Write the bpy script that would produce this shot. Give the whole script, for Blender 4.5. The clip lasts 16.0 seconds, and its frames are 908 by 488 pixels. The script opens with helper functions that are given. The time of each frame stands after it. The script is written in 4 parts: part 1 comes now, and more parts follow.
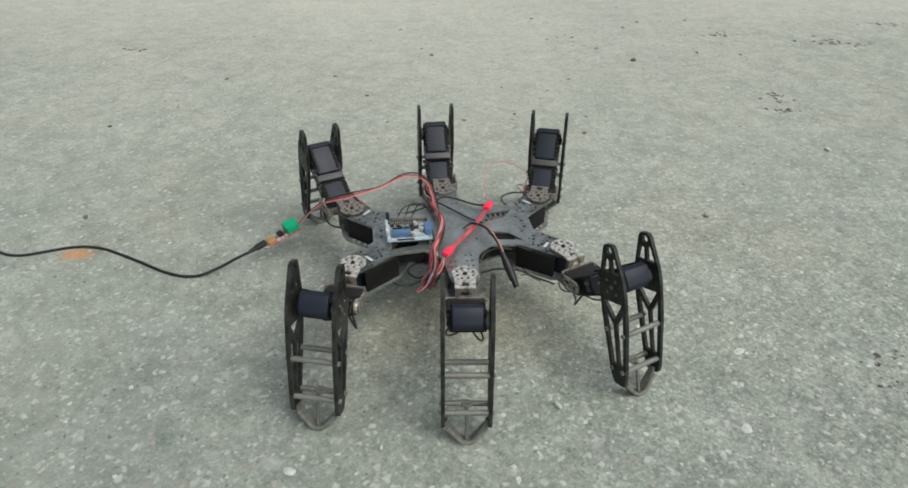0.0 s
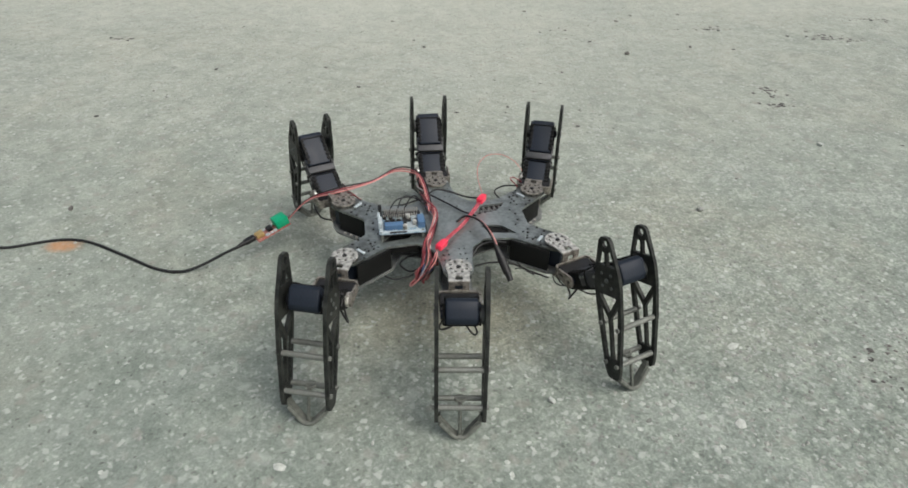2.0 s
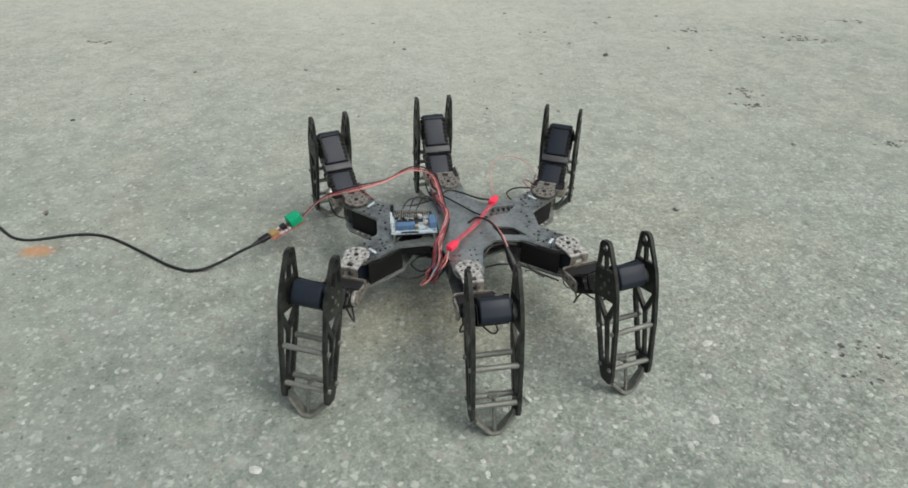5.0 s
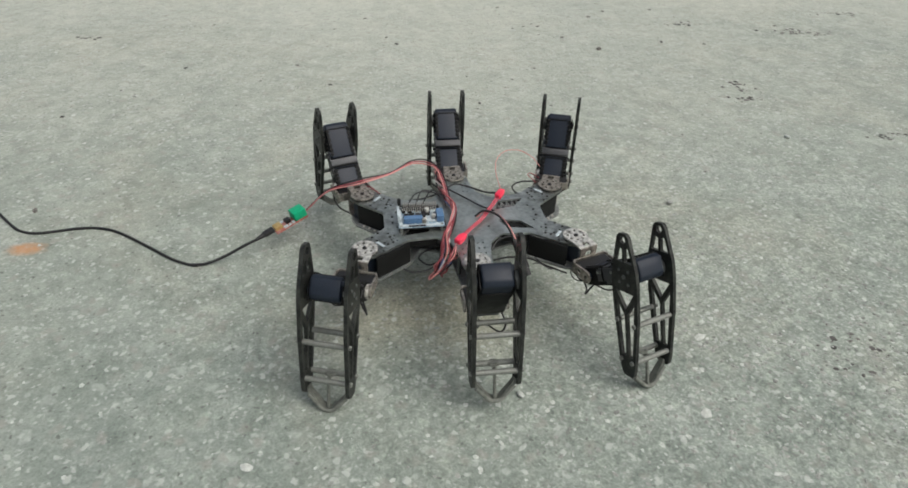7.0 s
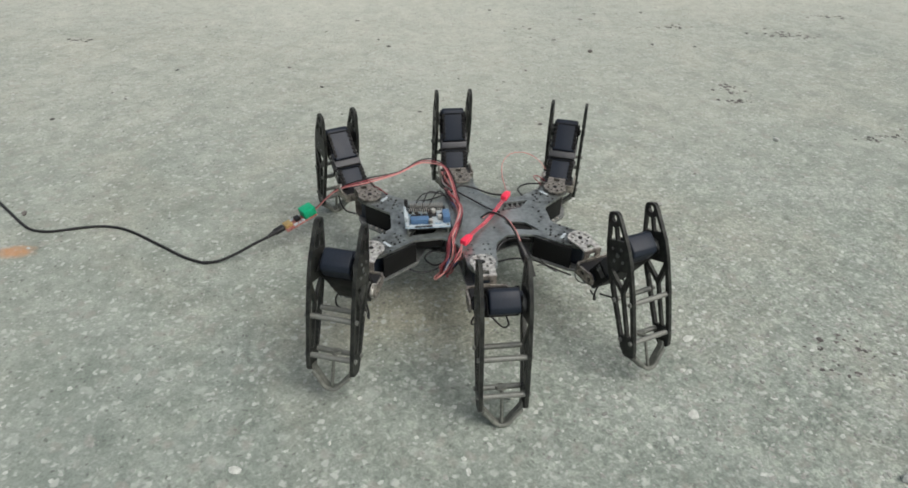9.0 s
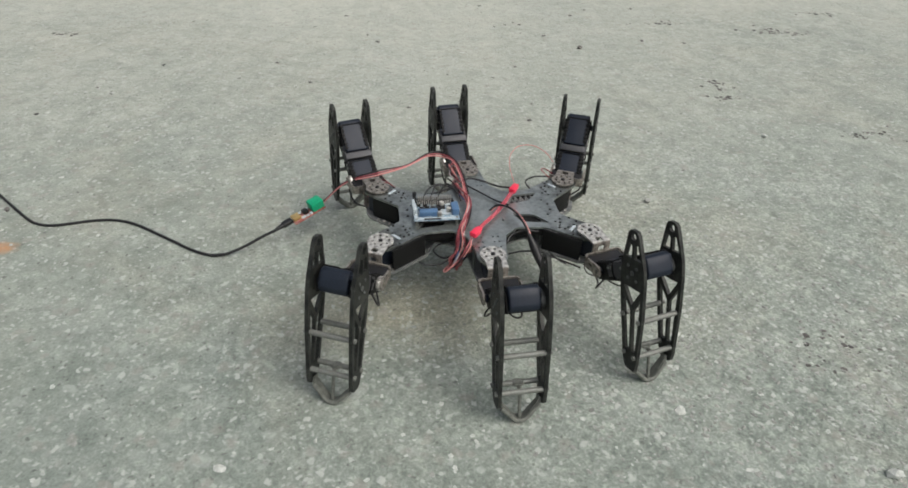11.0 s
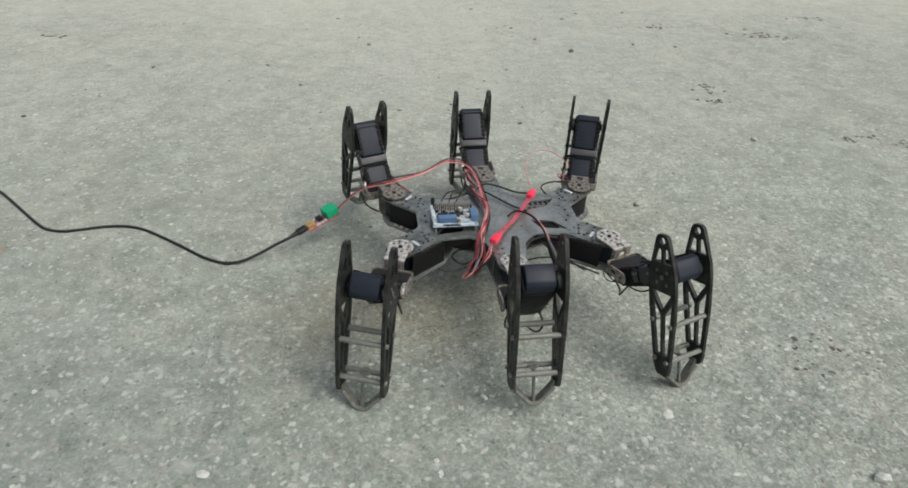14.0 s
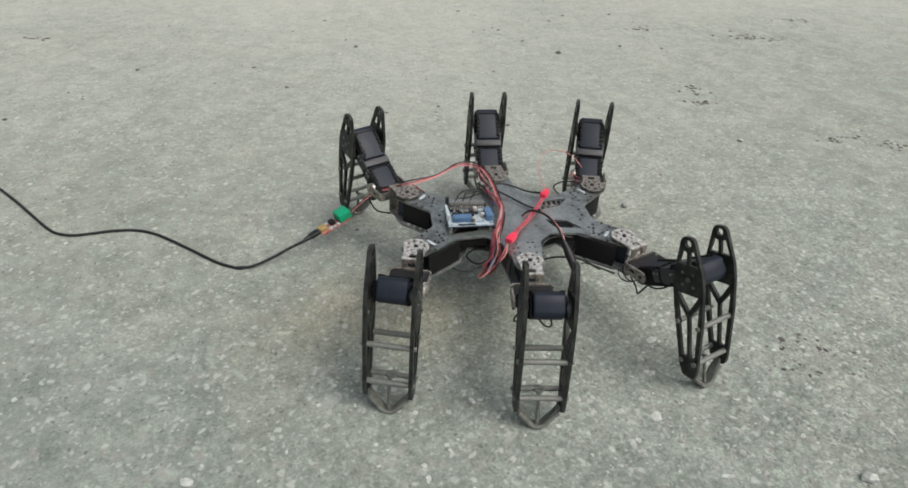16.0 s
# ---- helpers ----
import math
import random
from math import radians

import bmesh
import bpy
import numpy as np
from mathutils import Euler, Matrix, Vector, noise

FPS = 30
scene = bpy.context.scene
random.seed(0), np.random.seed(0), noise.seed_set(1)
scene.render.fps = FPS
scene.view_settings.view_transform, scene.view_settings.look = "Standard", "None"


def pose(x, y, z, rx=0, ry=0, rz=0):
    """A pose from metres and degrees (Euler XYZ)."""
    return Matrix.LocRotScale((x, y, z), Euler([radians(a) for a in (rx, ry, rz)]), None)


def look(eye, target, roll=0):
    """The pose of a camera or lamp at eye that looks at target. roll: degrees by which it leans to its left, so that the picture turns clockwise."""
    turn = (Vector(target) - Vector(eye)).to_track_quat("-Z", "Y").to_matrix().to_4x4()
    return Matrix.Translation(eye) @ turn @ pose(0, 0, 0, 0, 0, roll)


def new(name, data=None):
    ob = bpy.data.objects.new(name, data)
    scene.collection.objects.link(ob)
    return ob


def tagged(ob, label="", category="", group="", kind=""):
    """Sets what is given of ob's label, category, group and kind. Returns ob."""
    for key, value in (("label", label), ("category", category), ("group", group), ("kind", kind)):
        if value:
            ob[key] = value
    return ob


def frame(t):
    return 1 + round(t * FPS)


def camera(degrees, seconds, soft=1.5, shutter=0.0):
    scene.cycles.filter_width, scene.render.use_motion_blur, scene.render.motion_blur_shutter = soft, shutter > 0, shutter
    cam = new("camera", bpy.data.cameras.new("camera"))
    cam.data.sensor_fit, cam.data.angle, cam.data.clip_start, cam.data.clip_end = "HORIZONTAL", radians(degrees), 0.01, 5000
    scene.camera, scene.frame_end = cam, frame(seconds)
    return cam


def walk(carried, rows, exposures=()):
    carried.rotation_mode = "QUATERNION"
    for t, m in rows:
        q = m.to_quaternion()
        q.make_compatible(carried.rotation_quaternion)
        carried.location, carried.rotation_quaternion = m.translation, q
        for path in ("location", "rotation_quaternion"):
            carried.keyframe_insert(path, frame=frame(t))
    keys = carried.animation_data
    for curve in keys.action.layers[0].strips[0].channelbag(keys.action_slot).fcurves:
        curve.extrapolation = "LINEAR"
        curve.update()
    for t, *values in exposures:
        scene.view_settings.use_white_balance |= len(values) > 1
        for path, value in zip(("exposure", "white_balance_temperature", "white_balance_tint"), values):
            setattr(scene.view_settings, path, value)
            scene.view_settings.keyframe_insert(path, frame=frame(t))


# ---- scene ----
# ---- camera ----
cam = camera(70, 16.0, soft=1.7)
walk(cam, [
    (0.0, pose(0.0000, 0.0000, 0.6275, 55.792, -0.101, 0.069)),
    (0.5, pose(0.0010, -0.0008, 0.6277, 55.770, -0.243, 0.033)),
    (1.0, pose(-0.0027, 0.0014, 0.6258, 55.707, -0.639, -0.061)),
    (1.5, pose(-0.0051, 0.0067, 0.6199, 55.558, -0.840, -0.243)),
    (2.0, pose(-0.0034, 0.0084, 0.6196, 55.293, -0.782, -0.480)),
    (2.5, pose(-0.0033, 0.0073, 0.6200, 55.267, -0.738, -0.567)),
    (3.0, pose(-0.0013, 0.0049, 0.6222, 55.398, -0.776, -0.749)),
    (3.5, pose(0.0026, 0.0039, 0.6229, 55.472, -0.838, -1.012)),
    (4.0, pose(0.0058, 0.0023, 0.6230, 55.541, -0.876, -1.234)),
    (6.5, pose(0.0152, 0.0073, 0.6183, 55.176, -1.070, -2.277)),
    (7.0, pose(0.0163, 0.0069, 0.6187, 55.087, -0.917, -2.272)),
    (7.5, pose(0.0196, 0.0067, 0.6190, 55.109, -0.963, -2.476)),
    (8.0, pose(0.0199, 0.0055, 0.6202, 55.135, -1.201, -2.520)),
    (8.5, pose(0.0223, 0.0043, 0.6221, 55.199, -1.147, -2.606)),
    (9.0, pose(0.0239, 0.0047, 0.6213, 55.244, -1.118, -2.692)),
    (11.5, pose(0.0331, 0.0078, 0.6189, 54.904, -1.576, -3.520)),
    (12.0, pose(0.0362, 0.0074, 0.6187, 54.967, -1.565, -3.645)),
    (12.5, pose(0.0352, 0.0070, 0.6193, 55.127, -1.666, -3.494)),
    (13.0, pose(0.0372, 0.0074, 0.6186, 55.302, -1.570, -3.537)),
    (13.5, pose(0.0376, 0.0100, 0.6175, 55.310, -1.692, -3.660)),
    (14.0, pose(0.0391, 0.0107, 0.6166, 55.241, -1.820, -3.719)),
    (14.5, pose(0.0373, 0.0104, 0.6160, 55.270, -1.964, -3.648)),
    (15.0, pose(0.0372, 0.0104, 0.6153, 55.335, -1.883, -3.694)),
    (15.5, pose(0.0396, 0.0136, 0.6136, 55.278, -2.120, -3.892)),
    (16.0, pose(0.0435, 0.0153, 0.6145, 55.451, -2.037, -4.656)),
], [(0.0, -0.02, 6490, 9.3), (4.0, -0.02, 6490, 9.3), (8.0, -0.02, 6500, 10.0), (12.5, -0.02, 6520, 11.8), (16.0, 0.0, 6520, 12.0)])

# ---- light: bright overcast sky ----
world = bpy.data.worlds.new("sky")
scene.world = world
world.use_nodes = True
wn = world.node_tree
sky = wn.nodes.new("ShaderNodeTexSky")
sky.sky_type, sky.sun_disc = "NISHITA", False
sky.sun_elevation, sky.sun_rotation = radians(53), radians(125)
sky.air_density, sky.dust_density, sky.ozone_density = 1.0, 6.0, 1.0
sky_soft = wn.nodes.new("ShaderNodeHueSaturation")
sky_soft.inputs["Saturation"].default_value = 0.45
wn.links.new(sky.outputs["Color"], sky_soft.inputs["Color"])
wn.links.new(sky_soft.outputs["Color"], wn.nodes["Background"].inputs["Color"])
wn.nodes["Background"].inputs["Strength"].default_value = 0.135
sun_data = bpy.data.lights.new("sun", "SUN")
sun_data.energy, sun_data.angle, sun_data.color = 1.15, radians(55), (1.0, 0.97, 0.92)
sun = new("sun", sun_data)
sun.matrix_world = look((1.6, -0.32, 2.6), (0.0, 0.8, 0.0))
scene.view_settings.exposure = 0.0


# ---- materials ----
def material(name):
    m = bpy.data.materials.new(name)
    m.use_nodes = True
    return m, m.node_tree, m.node_tree.nodes["Principled BSDF"]


def node(tree, kind, **values):
    n = tree.nodes.new(kind)
    for key, value in values.items():
        n.inputs[key.replace("_", " ")].default_value = value
    return n


def ramp(tree, source, stops):
    r = tree.nodes.new("ShaderNodeValToRGB")
    els = r.color_ramp.elements
    while len(els) < len(stops):
        els.new(0.5)
    for el, (at, col) in zip(els, stops):
        el.position, el.color = at, (*col, 1) if len(col) == 3 else col
    tree.links.new(source, r.inputs[0])
    return r.outputs[0]


def mixed(tree, fac, a, b, blend="MIX"):
    mx = tree.nodes.new("ShaderNodeMix")
    mx.data_type, mx.blend_type = "RGBA", blend
    for sock, val in ((mx.inputs[0], fac), (mx.inputs[6], a), (mx.inputs[7], b)):
        if hasattr(val, "is_output"):
            tree.links.new(val, sock)
        elif isinstance(val, tuple):
            sock.default_value = (*val, 1)
        else:
            sock.default_value = val
    return mx.outputs[2]


def worn(name, base, dust, rough, metal=0.0, scale=60.0, dusty=0.35, bump=0.15):
    """Paint, plastic or metal with fine grain, scuffs and a film of dust."""
    m, tr, bs = material(name)
    co = tr.nodes.new("ShaderNodeTexCoord")
    fine = node(tr, "ShaderNodeTexNoise", Scale=scale * 8, Detail=4.0)
    broad = node(tr, "ShaderNodeTexNoise", Scale=scale, Detail=6.0, Roughness=0.65)
    for n in (fine, broad):
        tr.links.new(co.outputs["Object"], n.inputs["Vector"])
    mask = ramp(tr, broad.outputs[0], [(0.42, (0, 0, 0)), (0.72, (dusty,) * 3)])
    grain = ramp(tr, fine.outputs[0], [(0.3, tuple(c * 0.82 for c in base)), (0.7, tuple(min(1, c * 1.15) for c in base))])
    tr.links.new(mixed(tr, mask, grain, dust), bs.inputs["Base Color"])
    tr.links.new(ramp(tr, broad.outputs[0], [(0.3, (rough * 0.8,) * 3), (0.75, (min(1, rough * 1.35),) * 3)]), bs.inputs["Roughness"])
    bs.inputs["Metallic"].default_value = metal
    bp = node(tr, "ShaderNodeBump", Strength=bump, Distance=0.0004)
    tr.links.new(fine.outputs[0], bp.inputs["Height"])
    tr.links.new(bp.outputs[0], bs.inputs["Normal"])
    return m


DUST = (0.22, 0.20, 0.17)
black_plate = worn("black_anodised_aluminium", (0.0068, 0.0072, 0.0070), (0.050, 0.053, 0.049), 0.58, 0.0, 45, 0.12)
shin_plate = worn("scuffed_black_aluminium", (0.0135, 0.0152, 0.0140), (0.125, 0.133, 0.115), 0.46, 0.2, 60, 0.42)
servo_case = worn("black_servo_plastic", (0.0098, 0.0156, 0.0265), (0.025, 0.034, 0.046), 0.48, 0.0, 60, 0.25)
for dull in (black_plate, shin_plate, servo_case):
    dull.node_tree.nodes["Principled BSDF"].inputs["Specular IOR Level"].default_value = {servo_case: 0.36, shin_plate: 0.3}.get(dull, 0.2)
gold_print = worn("gold_print", (0.10, 0.08, 0.04), DUST, 0.4, 0.4, 60, 0.1)
bare_metal = worn("bare_aluminium", (0.71, 0.70, 0.64), (0.080, 0.074, 0.062), 0.36, 0.5, 150, 1.0)
bronze_metal = worn("bronze_tinted_aluminium", (0.375, 0.35, 0.305), (0.048, 0.043, 0.036), 0.42, 0.6, 150, 0.95)
strap_metal = worn("dark_strap_metal", (0.062, 0.064, 0.068), (0.10, 0.10, 0.096), 0.5, 0.4, 70, 0.4)
low_plate = worn("dusty_lower_plate", (0.20, 0.212, 0.206), (0.40, 0.41, 0.39), 0.45, 0.5, 60, 0.7)
rivet_dark = worn("black_rivet_heads", (0.016, 0.014, 0.013), (0.07, 0.06, 0.05), 0.5, 0.2, 200, 0.4)
blue_wire = worn("blue_wire_sleeve", (0.07, 0.13, 0.30), (0.25, 0.30, 0.42), 0.45, 0.0, 120, 0.5)
grey_metal = worn("dull_grey_bracket", (0.125, 0.135, 0.128), (0.07, 0.072, 0.066), 0.5, 0.5, 40, 0.4)
steel = worn("steel_bar", (0.20, 0.211, 0.19), (0.13, 0.13, 0.11), 0.5, 0.3, 90, 0.6)
foot_metal = worn("dusty_foot_metal", (0.163, 0.174, 0.150), (0.074, 0.079, 0.066), 0.7, 0.1, 110, 0.7)
hole_dark = worn("screw_recess", (0.012, 0.012, 0.012), (0.03, 0.03, 0.03), 0.6, 0.0, 60, 0.2)
board_blue = worn("blue_circuit_board", (0.17, 0.27, 0.34), (0.56, 0.62, 0.64), 0.4, 0.0, 260, 0.85)
board_white = worn("pale_board_parts", (0.47, 0.54, 0.56), (0.3, 0.33, 0.34), 0.45, 0.0, 150, 0.4)
socket_blue = worn("blue_socket_plastic", (0.075, 0.16, 0.29), (0.16, 0.24, 0.34), 0.4, 0.0, 80, 0.3)
pin_gold = worn("header_pins", (0.60, 0.58, 0.52), (0.3, 0.28, 0.24), 0.35, 0.6, 80, 0.2)
red_plastic = worn("red_plug_plastic", (0.85, 0.035, 0.085), (0.9, 0.13, 0.15), 0.35, 0.0, 60, 0.3)
red_wire = worn("red_wire_sleeve", (0.26, 0.035, 0.045), (0.48, 0.22, 0.22), 0.45, 0.0, 120, 0.6)
cord_red = worn("red_cord_sleeve", (0.44, 0.055, 0.08), (0.72, 0.30, 0.32), 0.4, 0.0, 120, 0.5)
pink_wire = worn("faded_pink_wire", (0.62, 0.25, 0.23), (0.5, 0.3, 0.27), 0.45, 0.0, 60, 0.3)
white_wire = worn("white_wire_sleeve", (0.62, 0.56, 0.54), (0.4, 0.3, 0.28), 0.45, 0.0, 60, 0.3)
black_wire = worn("black_rubber_sleeve", (0.009, 0.009, 0.0095), (0.035, 0.035, 0.035), 0.48, 0.0, 50, 0.25)
green_plastic = worn("green_terminal_plastic", (0.0, 0.36, 0.17), (0.03, 0.40, 0.22), 0.4, 0.0, 90, 0.4)
red_board = worn("red_circuit_board", (0.32, 0.09, 0.07), (0.50, 0.36, 0.31), 0.4, 0.0, 240, 0.8)
yellow_shell = worn("yellow_socket_shell", (0.50, 0.36, 0.14), (0.25, 0.18, 0.10), 0.35, 0.3, 130, 0.6)


def ground_material():
    m, tr, bs = material("weathered_concrete")
    co = tr.nodes.new("ShaderNodeTexCoord").outputs["Object"]

    def noise_at(scale, detail=5.0, rough=0.55, warp=0.0):
        n = node(tr, "ShaderNodeTexNoise", Scale=scale, Detail=detail, Roughness=rough, Distortion=warp)
        tr.links.new(co, n.inputs["Vector"])
        return n.outputs[0]

    def patch(x, y, rx, ry, ragged):
        """A soft-edged patch on the ground round (x, y), its rim broken up by noise."""
        place = tr.nodes.new("ShaderNodeMapping")
        place.inputs["Location"].default_value = (-x / rx, -y / ry, 0)
        place.inputs["Scale"].default_value = (1 / rx, 1 / ry, 0)
        tr.links.new(co, place.inputs["Vector"])
        grad = tr.nodes.new("ShaderNodeTexGradient")
        grad.gradient_type = "SPHERICAL"
        tr.links.new(place.outputs[0], grad.inputs[0])
        mul = tr.nodes.new("ShaderNodeMath")
        mul.operation = "MULTIPLY"
        tr.links.new(grad.outputs[1], mul.inputs[0])
        tr.links.new(ragged, mul.inputs[1])
        return mul.outputs[0]

    broad, mid, blot, fine = noise_at(1.3, 4), noise_at(9.0, 6, 0.6, 0.4), noise_at(125.0, 4, 0.6, 1.2), noise_at(300.0, 3, 0.7)
    big = noise_at(24.0, 5, 0.6, 0.8)
    base = ramp(tr, broad, [(0.32, (0.226, 0.263, 0.238)), (0.55, (0.252, 0.286, 0.257)), (0.75, (0.284, 0.306, 0.268))])
    # faint warm and cool stains
    tint = noise_at(3.2, 5, 0.6, 0.8)
    base = mixed(tr, ramp(tr, tint, [(0.50, (0, 0, 0)), (0.72, (0.5,) * 3)]), base, (0.292, 0.290, 0.246))
    base = mixed(tr, ramp(tr, tint, [(0.28, (0.5,) * 3), (0.48, (0, 0, 0))]), base, (0.240, 0.276, 0.264))
    # a paler, warmer stretch farther off
    far_pale = ramp(tr, patch(-0.5, 4.8, 7.6, 4.3, noise_at(0.8, 3, 0.5, 0.3)), [(0.0, (0, 0, 0)), (0.10, (0.34,) * 3), (0.31, (1.0,) * 3)])
    # how much mottling stays: least where the far stretch is palest
    dusty = ramp(tr, far_pale, [(0.1, (1, 1, 1)), (0.9, (0.35,) * 3)])
    base = mixed(tr, far_pale, base, (0.478, 0.496, 0.428))
    # a browner patch where the robot stands
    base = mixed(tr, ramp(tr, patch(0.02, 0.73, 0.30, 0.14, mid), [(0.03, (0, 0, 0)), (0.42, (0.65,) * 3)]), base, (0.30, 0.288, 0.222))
    base = mixed(tr, mixed(tr, 1.0, dusty, (0.8, 0.8, 0.8), "MULTIPLY"), base, ramp(tr, mid, [(0.3, (0.41, 0.42, 0.41)), (0.7, (0.585, 0.575, 0.565))]), "OVERLAY")
    base = mixed(tr, mixed(tr, 1.0, dusty, (0.85, 0.85, 0.85), "MULTIPLY"), base, ramp(tr, big, [(0.3, (0.375, 0.385, 0.375)), (0.7, (0.61, 0.605, 0.595))]), "OVERLAY")
    coarse = ramp(tr, patch(0.62, 0.62, 1.15, 0.75, noise_at(4.0, 4)), [(0.02, (0.35,) * 3), (0.30, (1, 1, 1))])
    grain = ramp(tr, blot, [(0.34, (0.35, 0.36, 0.35)), (0.5, (0.5, 0.5, 0.5)), (0.64, (0.72, 0.71, 0.69))])
    base = mixed(tr, coarse, base, mixed(tr, 0.85, base, grain, "OVERLAY"))
    base = mixed(tr, mixed(tr, 1.0, dusty, (0.46, 0.46, 0.46), "MULTIPLY"), base, ramp(tr, fine, [(0.25, (0.25,) * 3), (0.75, (0.75,) * 3)]), "OVERLAY")
    # exposed aggregate: pale and dark stones of several sizes
    bumps = []
    for scale, size, tone, amount, few in ((42.0, 0.34, (0.44, 0.47, 0.43), 0.45, 0.80), (90.0, 0.36, (0.49, 0.515, 0.475), 0.72, 0.70), (165.0, 0.38, (0.51, 0.53, 0.49), 0.5, 0.70),
                                           (150.0, 0.30, (0.10, 0.105, 0.095), 0.7, 0.78), (85.0, 0.24, (0.14, 0.145, 0.13), 0.5, 0.86), (55.0, 0.40, (0.30, 0.285, 0.25), 0.4, 0.7)):
        warp = node(tr, "ShaderNodeTexNoise", Scale=scale * 0.9, Detail=3.0)
        tr.links.new(co, warp.inputs["Vector"])
        add = tr.nodes.new("ShaderNodeVectorMath")
        add.operation = "MULTIPLY_ADD"
        add.inputs[1].default_value = (1.5 / scale, 1.5 / scale, 0.0)
        tr.links.new(warp.outputs[1], add.inputs[0])
        tr.links.new(co, add.inputs[2])
        v = node(tr, "ShaderNodeTexVoronoi", Scale=scale)
        tr.links.new(add.outputs[0], v.inputs["Vector"])
        sep = tr.nodes.new("ShaderNodeSeparateColor")
        tr.links.new(v.outputs["Color"], sep.inputs[0])
        stone = ramp(tr, v.outputs["Distance"], [(size * 0.7, (1, 1, 1)), (size * 1.3, (0, 0, 0))])
        chosen = ramp(tr, sep.outputs[0], [(few, (0, 0, 0)), (min(0.98, few + 0.22), (amount,) * 3)])
        mask = mixed(tr, 1.0, stone, chosen, "MULTIPLY")
        base = mixed(tr, mask, base, tone)
        bumps.append(mask)
    # rust-orange paint spot beside the cable
    spot = patch(-0.632, 0.890, 0.048, 0.027, noise_at(60.0, 4))
    base = mixed(tr, ramp(tr, spot, [(0.10, (0, 0, 0)), (0.36, (0.75,) * 3)]), base, (0.50, 0.25, 0.11))
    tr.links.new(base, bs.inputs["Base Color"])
    bs.inputs["Roughness"].default_value = 0.86
    bs.inputs["Specular IOR Level"].default_value = 0.25
    height = mixed(tr, 0.5, blot, fine)
    height = mixed(tr, 0.3, mixed(tr, 0.3, height, bumps[0]), bumps[1])
    bp = node(tr, "ShaderNodeBump", Strength=0.6, Distance=0.004)
    tr.links.new(height, bp.inputs["Height"])
    tr.links.new(bp.outputs[0], bs.inputs["Normal"])
    return m


def stone_material(name, lo, hi):
    m, tr, bs = material(name)
    geo = tr.nodes.new("ShaderNodeNewGeometry")
    co = tr.nodes.new("ShaderNodeTexCoord").outputs["Object"]
    n = node(tr, "ShaderNodeTexNoise", Scale=300.0, Detail=4.0)
    tr.links.new(co, n.inputs["Vector"])
    col = ramp(tr, geo.outputs["Random Per Island"], [(0.0, lo), (1.0, hi)])
    tr.links.new(mixed(tr, 0.5, col, ramp(tr, n.outputs[0], [(0.3, (0.3,) * 3), (0.7, (0.7,) * 3)]), "OVERLAY"), bs.inputs["Base Color"])
    bs.inputs["Roughness"].default_value = 0.85
    bp = node(tr, "ShaderNodeBump", Strength=0.5, Distance=0.001)
    tr.links.new(n.outputs[0], bp.inputs["Height"])
    tr.links.new(bp.outputs[0], bs.inputs["Normal"])
    return m


concrete = ground_material()
pale_stone = stone_material("pale_stone", (0.27, 0.295, 0.265), (0.52, 0.545, 0.50))
dark_stone = stone_material("dark_grit", (0.05, 0.05, 0.045), (0.14, 0.13, 0.12))
grey_stone = stone_material("grey_stone", (0.20, 0.21, 0.19), (0.36, 0.37, 0.335))


# ---- mesh helpers ----
def finish(bm, name, mat, smooth=True):
    bmesh.ops.recalc_face_normals(bm, faces=bm.faces)
    me = bpy.data.meshes.new(name)
    bm.to_mesh(me)
    bm.free()
    me.materials.append(mat)
    if smooth:
        me.polygons.foreach_set("use_smooth", [True] * len(me.polygons))
        me.set_sharp_from_angle(angle=radians(35))
    return me


def part(name, bm, mat, parent, label="", at=None):
    """Links a bmesh, or a mesh that is there already, as one object under parent."""
    me = finish(bm, name, mat) if isinstance(bm, bmesh.types.BMesh) else bm
    ob = new(name, me)
    ob.parent = parent
    if at is not None:
        ob.matrix_basis = at
    if label:
        ob["label"] = label
    return ob


def box(bm, centre, size, bevel=0.0, m=None, seg=2):
    t = bmesh.new()
    bmesh.ops.create_cube(t, size=1.0, matrix=Matrix.Translation(centre) @ Matrix.Diagonal((*size, 1)))
    if bevel:
        bmesh.ops.bevel(t, geom=list(t.edges), offset=bevel, segments=seg, affect="EDGES", profile=0.5)
    join(bm, t, m)
    return bm


def join(bm, t, m=None):
    if m is not None:
        bmesh.ops.transform(t, matrix=m, verts=t.verts)
    me = bpy.data.meshes.new("temp")
    t.to_mesh(me)
    t.free()
    bm.from_mesh(me)
    bpy.data.meshes.remove(me)


def rod(bm, a, b, r, n=10, r2=None, bevel=0.0):
    a, b = Vector(a), Vector(b)
    t = bmesh.new()
    bmesh.ops.create_cone(t, cap_ends=True, segments=n, radius1=r, radius2=r if r2 is None else r2, depth=(b - a).length)
    if bevel:
        rim = [e for e in t.edges if abs(e.verts[0].co.z - e.verts[1].co.z) < 1e-6]
        bmesh.ops.bevel(t, geom=rim, offset=bevel, segments=2, affect="EDGES", profile=0.5)
    join(bm, t, Matrix.Translation((a + b) / 2) @ (b - a).to_track_quat("Z", "Y").to_matrix().to_4x4())
    return bm


